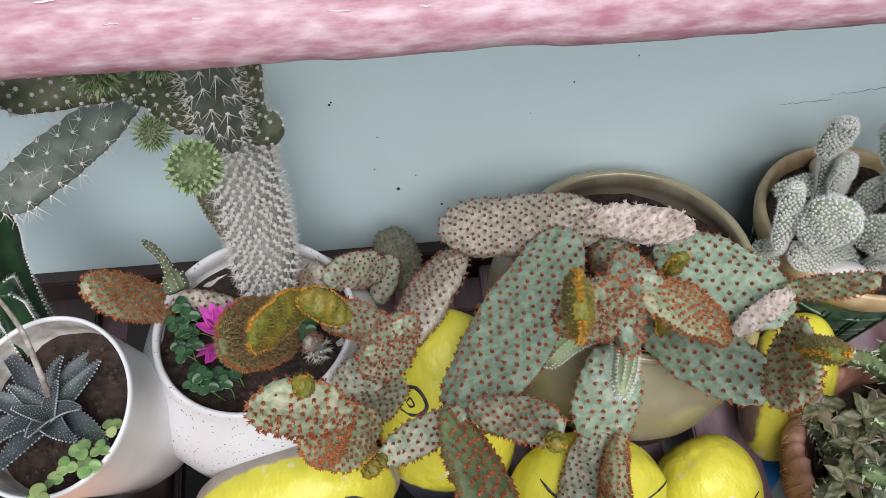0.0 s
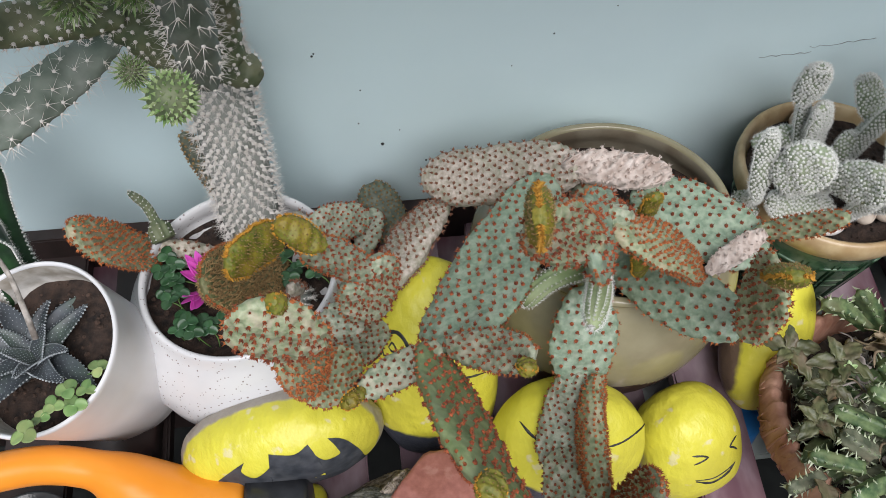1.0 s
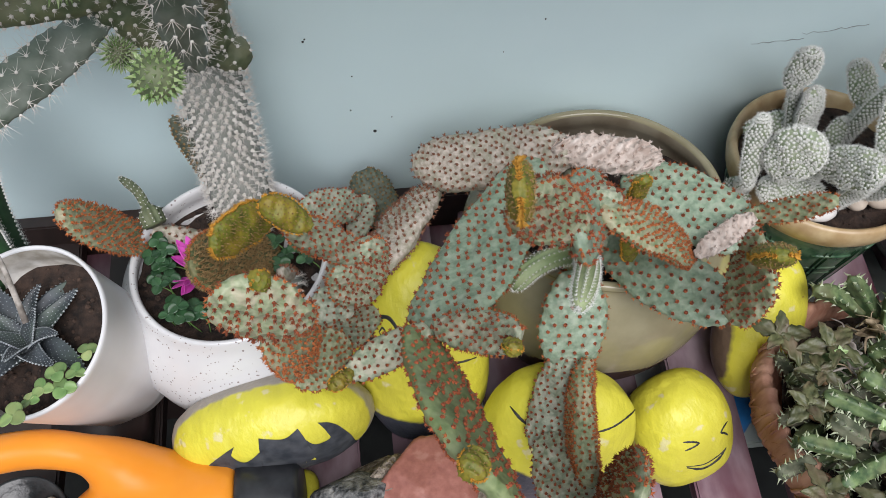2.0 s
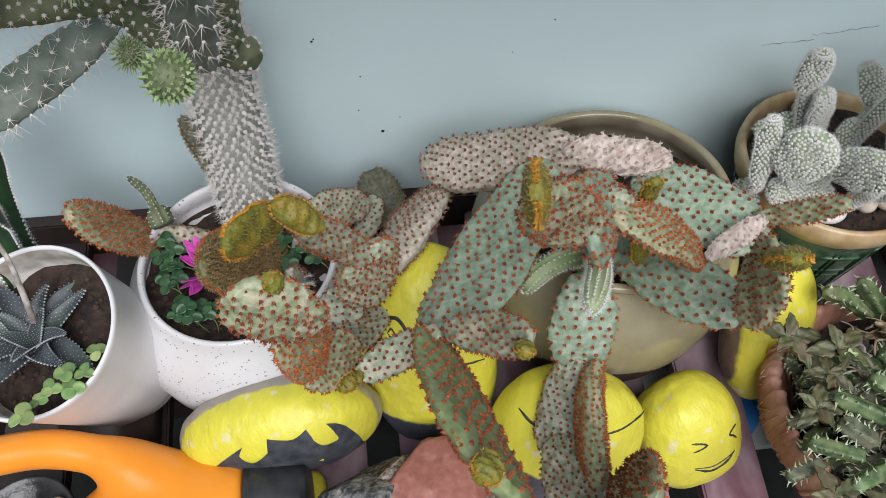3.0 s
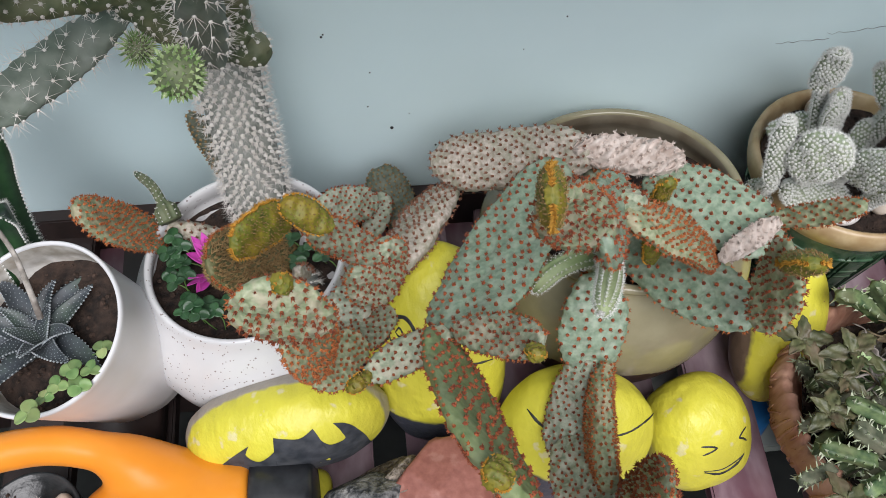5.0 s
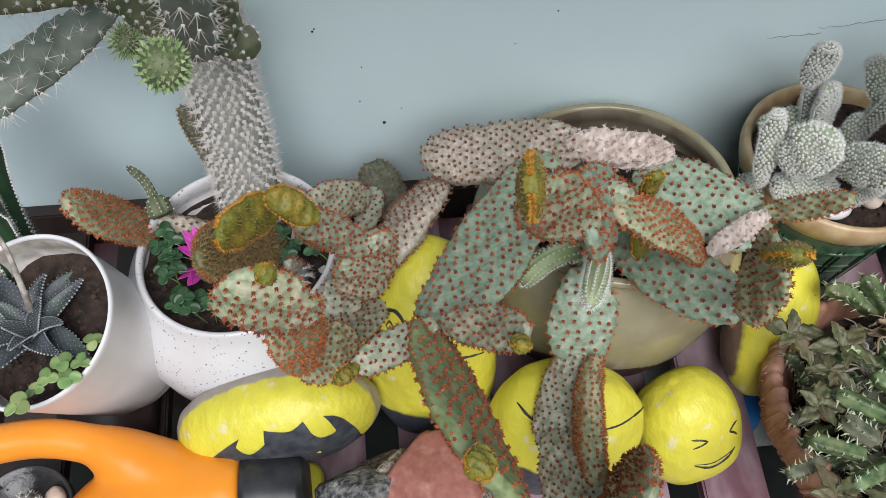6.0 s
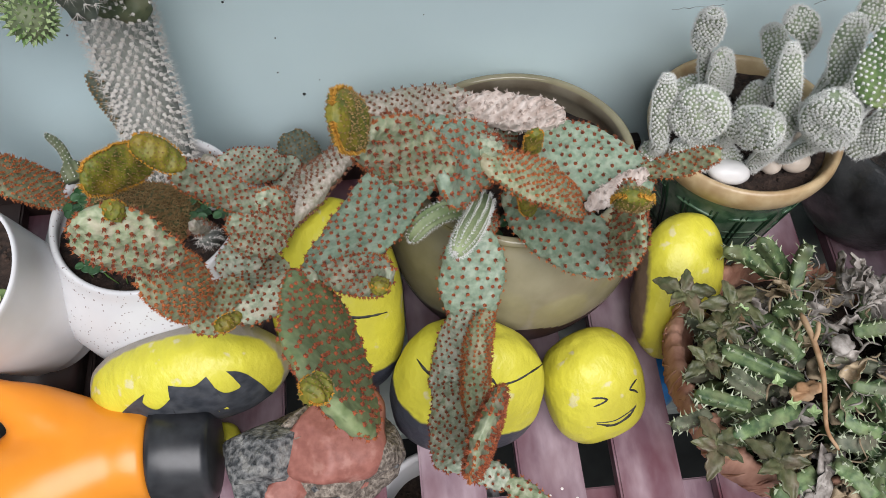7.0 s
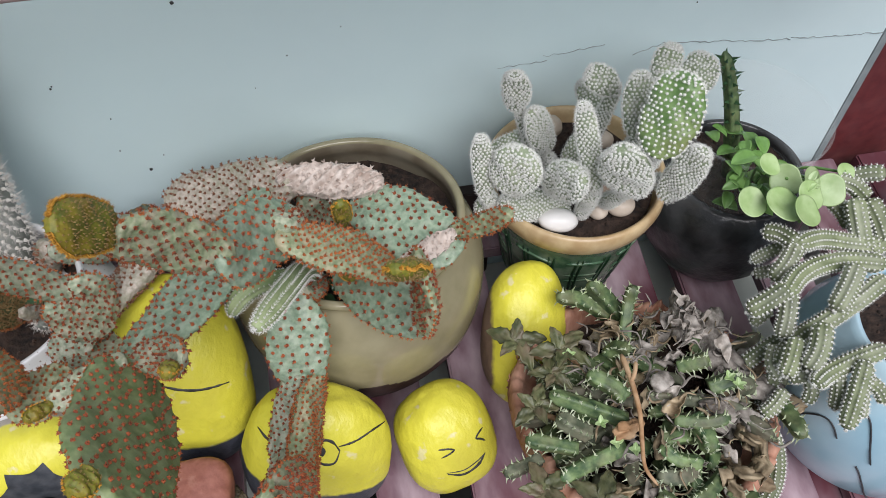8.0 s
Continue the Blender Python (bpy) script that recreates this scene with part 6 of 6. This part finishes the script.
def toothed(parent, P, r, mat, seed, teeth=True, crumple=0.0):
    """A four-angled stem with soft teeth spaced along its edges."""
    rg = random.Random(seed)
    n = len(P)
    if crumple:
        P = P + np.array([[crumple * noise.noise(Vector((k * 0.55, seed, c))) for c in range(3)] for k in range(n)])
    R = [r * (1 + (0.10 + 20 * crumple) * noise.noise(Vector((k * 0.7, seed * 1.7, 5)))) * (1 if k < n - 3 else (0.9, 0.7, 0.35)[k - n + 3]) for k in range(n)]
    V, F, fr = tube(P, R, 16, 4, 0.22 if not crumple else 0.34, hint=(rg.uniform(-1, 1), rg.uniform(-1, 1), 1), flat=1.0 if not crumple else 0.38)
    o = np.array(parent.location)
    ob = solid("stem", [v - o + (np.array([0.0022 * noise.noise(Vector(v) * 160), 0.0022 * noise.noise(Vector(v) * 150), 0.003 * noise.noise(Vector(v) * 140)]) if crumple else 0) for v in V], F, mat, parent)
    if not teeth:
        return
    pts, nrm = [], []
    for i in range(1, n):
        p, t, a, b, q = fr[i]
        for k in range(4):
            if (i + 2 * (k % 2)) % 3 == 0 or i == n - 2:
                d = a * math.cos(k * 1.5708) + b * math.sin(k * 1.5708)
                pts.append(p + d * q * 1.12 - o)
                nrm.append(unit(d + 0.35 * t))
    tv = spikes(pts, nrm, rg, 1, 0.0066, r * 0.17, 0.3)
    tv = merge(tv, spikes(pts, nrm, rg, 1, 0.0026, r * 0.32, 0.1))
    solid("teeth", tv[0], tv[1], M["tooth"], ob, smooth=False)["kind"] = "stuff"


def toothed_stem(*points, kind):
    P = smooth_path(points, 18)
    k = len(star.children)
    if kind in ("fresh", "old"):
        toothed(star, P, 0.0074 + 0.0011 * math.sin(k * 1.3), M["stapelia"] if kind == "fresh" else M["stapelia_old"], 700 + k)
    else:
        toothed(star, P, 0.0115, M["dead"] if kind == "grey" else M["dead_tan"], 700 + k, False, 0.009)


rg = random.Random(89)
for i in range(16):
    x, y = rg.uniform(0.385, 0.43), rg.uniform(0.165, 0.33)
    L = rg.uniform(0.035, 0.055)
    P = smooth_path([(x, y, 0.118), (x - L * 0.3, y + rg.uniform(-0.012, 0.012), 0.140), (x - L * rg.uniform(0.5, 0.9), y + rg.uniform(-0.02, 0.02), 0.150)], 14)
    toothed(star, P, rg.uniform(0.006, 0.0078), M["stapelia"] if i % 3 else M["stapelia_old"], 900 + i)
rg = random.Random(88)
for i in range(62):
    a = rg.uniform(0, 6.28)
    q = 0.105 * math.sqrt(rg.random())
    x, y = 0.495 + q * math.cos(a), 0.245 + q * math.sin(a) * 0.88
    out = unit((math.cos(a) * q / 0.09 + rg.uniform(-0.8, 0.8) - 0.3, math.sin(a) * q / 0.09 + rg.uniform(-0.8, 0.8), 0.0))
    L = rg.uniform(0.040, 0.065)
    z0 = 0.112 + 0.055 * (1 - (q / 0.125) ** 2) + rg.uniform(-0.02, 0.008)
    P = smooth_path([(x, y, z0), (x + out[0] * L * 0.4, y + out[1] * L * 0.4, z0 + L * rg.uniform(0.05, 0.25)), (x + out[0] * L * 0.85, y + out[1] * L * 0.85, z0 + L * rg.uniform(-0.05, 0.3))], 14)
    kind = rg.random()
    if (x > 0.53 or y > 0.30) and kind < 0.6:
        toothed(star, P, rg.uniform(0.007, 0.010), M["dead"] if y > 0.27 else M["dead_tan"], i, False, 0.006)
    else:
        toothed(star, P, rg.uniform(0.0058, 0.0078), M["stapelia"] if kind < 0.75 else M["stapelia_old"], i)
toothed_stem((0.464, 0.354, 0.16), (0.437, 0.368, 0.175), (0.407, 0.369, 0.19), kind='fresh')
toothed_stem((0.478, 0.347, 0.16), (0.46, 0.364, 0.18), (0.442, 0.373, 0.2), kind='fresh')
toothed_stem((0.467, 0.312, 0.17), (0.479, 0.346, 0.19), (0.485, 0.355, 0.21), kind='fresh')
toothed_stem((0.441, 0.297, 0.18), (0.449, 0.297, 0.192), (0.458, 0.286, 0.205), kind='fresh')
toothed_stem((0.435, 0.219, 0.19), (0.394, 0.24, 0.198), (0.365, 0.253, 0.205), kind='fresh')
toothed_stem((0.441, 0.244, 0.185), (0.432, 0.255, 0.192), (0.409, 0.27, 0.2), kind='fresh')
toothed_stem((0.398, 0.216, 0.18), (0.384, 0.222, 0.188), (0.369, 0.234, 0.195), kind='old')
toothed_stem((0.382, 0.203, 0.18), (0.357, 0.211, 0.185), (0.334, 0.218, 0.19), kind='fresh')
toothed_stem((0.347, 0.204, 0.17), (0.327, 0.197, 0.175), (0.308, 0.192, 0.18), kind='old')
toothed_stem((0.427, 0.197, 0.18), (0.383, 0.184, 0.185), (0.356, 0.174, 0.19), kind='fresh')
toothed_stem((0.428, 0.141, 0.165), (0.402, 0.13, 0.165), (0.386, 0.122, 0.165), kind='fresh')
toothed_stem((0.474, 0.117, 0.165), (0.457, 0.136, 0.175), (0.442, 0.143, 0.185), kind='fresh')
toothed_stem((0.517, 0.158, 0.175), (0.49, 0.14, 0.178), (0.473, 0.134, 0.18), kind='fresh')
toothed_stem((0.481, 0.211, 0.19), (0.508, 0.201, 0.195), (0.531, 0.2, 0.2), kind='fresh')
toothed_stem((0.505, 0.266, 0.19), (0.52, 0.263, 0.198), (0.533, 0.262, 0.205), kind='fresh')
toothed_stem((0.595, 0.224, 0.17), (0.599, 0.199, 0.18), (0.598, 0.172, 0.19), kind='fresh')
toothed_stem((0.487, 0.166, 0.175), (0.469, 0.159, 0.18), (0.448, 0.163, 0.185), kind='old')
toothed_stem((0.524, 0.228, 0.18), (0.495, 0.234, 0.185), (0.463, 0.241, 0.19), kind='old')
toothed_stem((0.494, 0.169, 0.18), (0.473, 0.174, 0.185), (0.459, 0.189, 0.19), kind='fresh')
toothed_stem((0.548, 0.246, 0.185), (0.56, 0.235, 0.187), (0.575, 0.233, 0.19), kind='old')
toothed_stem((0.409, 0.2, 0.165), (0.386, 0.193, 0.17), (0.37, 0.179, 0.175), kind='old')
toothed_stem((0.502, 0.15, 0.165), (0.484, 0.126, 0.162), (0.485, 0.108, 0.16), kind='fresh')
toothed_stem((0.437, 0.19, 0.16), (0.432, 0.175, 0.162), (0.436, 0.159, 0.165), kind='old')
toothed_stem((0.516, 0.141, 0.165), (0.526, 0.128, 0.167), (0.542, 0.132, 0.17), kind='fresh')
toothed_stem((0.525, 0.236, 0.195), (0.542, 0.237, 0.2), (0.556, 0.237, 0.205), kind='fresh')
toothed_stem((0.5, 0.212, 0.19), (0.506, 0.19, 0.188), (0.505, 0.175, 0.185), kind='fresh')
toothed_stem((0.545, 0.278, 0.185), (0.568, 0.249, 0.182), (0.598, 0.221, 0.18), kind='grey')
toothed_stem((0.539, 0.19, 0.19), (0.554, 0.17, 0.185), (0.544, 0.15, 0.18), (0.525, 0.16, 0.175), kind='tan')
toothed_stem((0.515, 0.158, 0.18), (0.521, 0.133, 0.165), (0.524, 0.116, 0.15), kind='tan')
toothed_stem((0.442, 0.155, 0.175), (0.435, 0.133, 0.162), (0.415, 0.11, 0.15), kind='grey')
toothed_stem((0.464, 0.126, 0.16), (0.455, 0.116, 0.155), (0.459, 0.105, 0.15), kind='tan')
toothed_stem((0.509, 0.132, 0.165), (0.497, 0.116, 0.157), (0.49, 0.1, 0.15), kind='tan')
toothed_stem((0.516, 0.231, 0.185), (0.54, 0.217, 0.182), (0.568, 0.201, 0.18), kind='grey')
toothed_stem((0.521, 0.221, 0.18), (0.543, 0.2, 0.178), (0.553, 0.189, 0.175), kind='grey')
toothed_stem((0.461, 0.158, 0.16), (0.421, 0.163, 0.16), (0.404, 0.152, 0.16), kind='tan')

dead_V, dead_F = leaf_mesh(0.026, 0.017, 0.6, 0.5, 1.3, 0.0007, 12)
for v in range(len(dead_V)):
    x, y, z = dead_V[v]
    dead_V[v] = (x, y * (1 + 0.35 * noise.noise(Vector((x * 260, 3, 1)))), z + 0.008 * noise.noise(Vector((x * 130, y * 130, 0))))
heap = thing("dead_leaves", "heap of curled dead grey and tan leaves on the plant", "dead leaves", (0.52, 0.29, 0.19))
dm = {}
for i in range(60):
    a, q = rg.uniform(0, 6.28), 0.105 * math.sqrt(rg.random())
    x, y = (0.495 if i % 3 else 0.51) + q * math.cos(a) * (1 if i % 3 else 0.55), (0.245 if i % 3 else 0.305) + q * math.sin(a) * (1 if i % 3 else 0.4)
    grey = (x > 0.50 and y > 0.26) or rg.random() < 0.7
    key = "dead" if grey else "dead_tan"
    z = 0.145 + 0.055 * (1 - (q / 0.125) ** 2) + (0.018 if grey and x > 0.5 and y > 0.27 else -0.008) + rg.uniform(-0.015, 0.012)
    ob = leaf(heap, dead_V, dead_F, M[key], (x, y, z), rg.uniform(0, 360), rg.uniform(-20, 60), rg.uniform(-80, 80), rg.uniform(0.45, 1.15), "dead_leaf", dm.get(key))
    dm.setdefault(key, ob.data)
parts = []
for i in range(150):
    a, q = rg.uniform(0, 6.28), 0.11 * math.sqrt(rg.random())
    x, y = 0.50 + q * math.cos(a), 0.25 + q * math.sin(a)
    z = 0.150 + 0.050 * (1 - (q / 0.125) ** 2) + rg.uniform(-0.012, 0.010)
    h, L = rg.uniform(0, 6.28), rg.uniform(0.008, 0.030)
    B = smooth_path([(x, y, z), (x + L * 0.5 * math.cos(h), y + L * 0.5 * math.sin(h), z + rg.uniform(-0.004, 0.008)), (x + L * math.cos(h + 0.6), y + L * math.sin(h + 0.6), z + rg.uniform(-0.006, 0.006))], 7)
    parts.append(tube([b - np.array(heap.location) for b in B], [0.0004] + [rg.uniform(0.0006, 0.0016)] * 5 + [0.0003], 5, flat=0.5)[:2])
for k, key in enumerate(("dead", "dead_tan")):
    V, F = merge(*parts[k::2])
    solid("dry_shreds", V, F, M[key], heap)["kind"] = "stuff"
P = smooth_path([(0.44, 0.272, 0.225), (0.439, 0.242, 0.23), (0.437, 0.21, 0.228), (0.432, 0.185, 0.222), (0.429, 0.163, 0.215), (0.438, 0.148, 0.205)], 30)
V, F, _ = tube(P, [0.0016] + [0.0030 - 0.00005 * i for i in range(28)] + [0.0008], 8)
tw = tagged(solid("twig", V, F, M["bark"]), "thin forked dry twig lying on the plant", "twig")
V, F, _ = tube(smooth_path([(0.4385, 0.240, 0.231), (0.444, 0.248, 0.234), (0.448, 0.258, 0.234)], 10), [0.0022] * 9 + [0.0008], 7)
solid("fork", V, F, M["bark"], tw)
stone("husk_chip", "crumbly reddish chip of coconut husk", "husk chip", (0.430, 0.204, 0.205), (0.014, 0.008, 0.007), (0, 0, 12), M["bark"], 61, 0.9, 2.0, 28, 16)
stone("quartz_chip", "small pale grey flake among the stems", "stone chip", (0.474, 0.243, 0.212), (0.015, 0.009, 0.006), (0, 20, 30), M["dead"], 63, 0.3, 2.4, 24, 14)

# dark toothed-leaf rosettes at the husk's edge
edge_V, edge_F = leaf_mesh(0.024, 0.0125, 0.2, 0.25, 1.5, 0.0012, 14)
for v in range(len(edge_V)):
    x, y, z = edge_V[v]
    edge_V[v] = (x, y * (1 + 0.12 * math.sin(x * 2600)), z + 0.0012 * math.sin(x * 500 + y * 900))
edge_mesh = None
for i, (p, s) in enumerate((((0.348, 0.317, 0.20), 1.35), ((0.390, 0.298, 0.205), 1.35), ((0.351, 0.246, 0.195), 1.15), ((0.339, 0.166, 0.19), 1.3), ((0.387, 0.145, 0.195), 1.35), ((0.376, 0.278, 0.195), 1.0))):
    ros = thing("rosette_plant", "small rosette of dark leaves with brown toothed edges", "succulent", p, "rosettes at the husk's edge")
    V, F, _ = tube(smooth_path([(0.05, 0.01, -0.075), (0.022, 0.004, -0.04), (0, 0, 0)], 10), [0.003] * 10, 8)
    solid("stem", V, F, M["bark"], ros)
    for k in range(5):
        ob = leaf(ros, edge_V, edge_F, M["leaf_edge"], p, k * 72 + 33 * i, 8 + 20 * (k % 2), rg.uniform(-12, 12), s * (1 if k % 2 == 0 else 0.78), "leaf", edge_mesh)
        edge_mesh = edge_mesh or ob.data
sp = thing("tiny_flowers", "tiny yellow-green buds among the stems", "flower", (0.48, 0.25, 0.2))
for i, p in enumerate(((0.395, 0.29, 0.205), (0.405, 0.215, 0.205), (0.415, 0.195, 0.20), (0.545, 0.225, 0.215), (0.54, 0.235, 0.212), (0.43, 0.185, 0.20))):
    for k in range(4):
        leaf(sp, *leaf_mesh(0.008, 0.005, 0.2, 0.1), M["leaf_lime"], p, k * 90 + rg.uniform(-20, 20), 35, 0, 1, "bud")

# small plants in the pot behind the bottle
nub = thing("thimble_cactus", "small woolly thimble cactus in a dark pot", "cactus", (-0.392, 0.262, 0.066))
P = smooth_path([(-0.392, 0.262, 0.062), (-0.390, 0.258, 0.085), (-0.387, 0.254, 0.105)], 18)
fluted(nub, "stem", P, round_tip(18, 0.012), M["trunk"], M["tuft_white"], 9, 0.1, 0.004, 5, 0.004, 12, "", 0.0008)
for i, (x, y) in enumerate(((-0.42, 0.262), (-0.425, 0.24), (-0.405, 0.232), (-0.375, 0.235), (-0.37, 0.27))):
    stone("pebble", "smooth cream pebble in the small pot", "pebble", (x, y, 0.074), (0.011, 0.009, 0.008), (0, 0, 30 * i), M["egg_tan"], 80 + i, 0.1, 2.1, 24, 14)

# weeds on the bowl's soil
weed = thing("weed_seedling", "small dark green weed seedlings on the bowl's soil", "plant", (0.21, 0.53, 0.22))
for i in range(11):
    leaf(weed, *leaf_mesh(0.016, 0.009, 0.2, 0.15), M["leaf_dark"], (0.205 + rg.uniform(-0.014, 0.018), 0.535 + rg.uniform(-0.012, 0.012), 0.228), rg.uniform(0, 360), rg.uniform(0, 40), 0, rg.uniform(0.7, 1.1), "leaf")
weed = thing("weed_seedling", "small blue-green weed under the pads", "plant", (0.165, 0.385, 0.23))
for i in range(8):
    leaf(weed, *leaf_mesh(0.020, 0.012, 0.2, 0.15), M["leaf_dark"], (0.165 + rg.uniform(-0.01, 0.01), 0.385 + rg.uniform(-0.01, 0.01), 0.235), rg.uniform(0, 360), rg.uniform(0, 40), 0, rg.uniform(0.7, 1.1), "leaf")
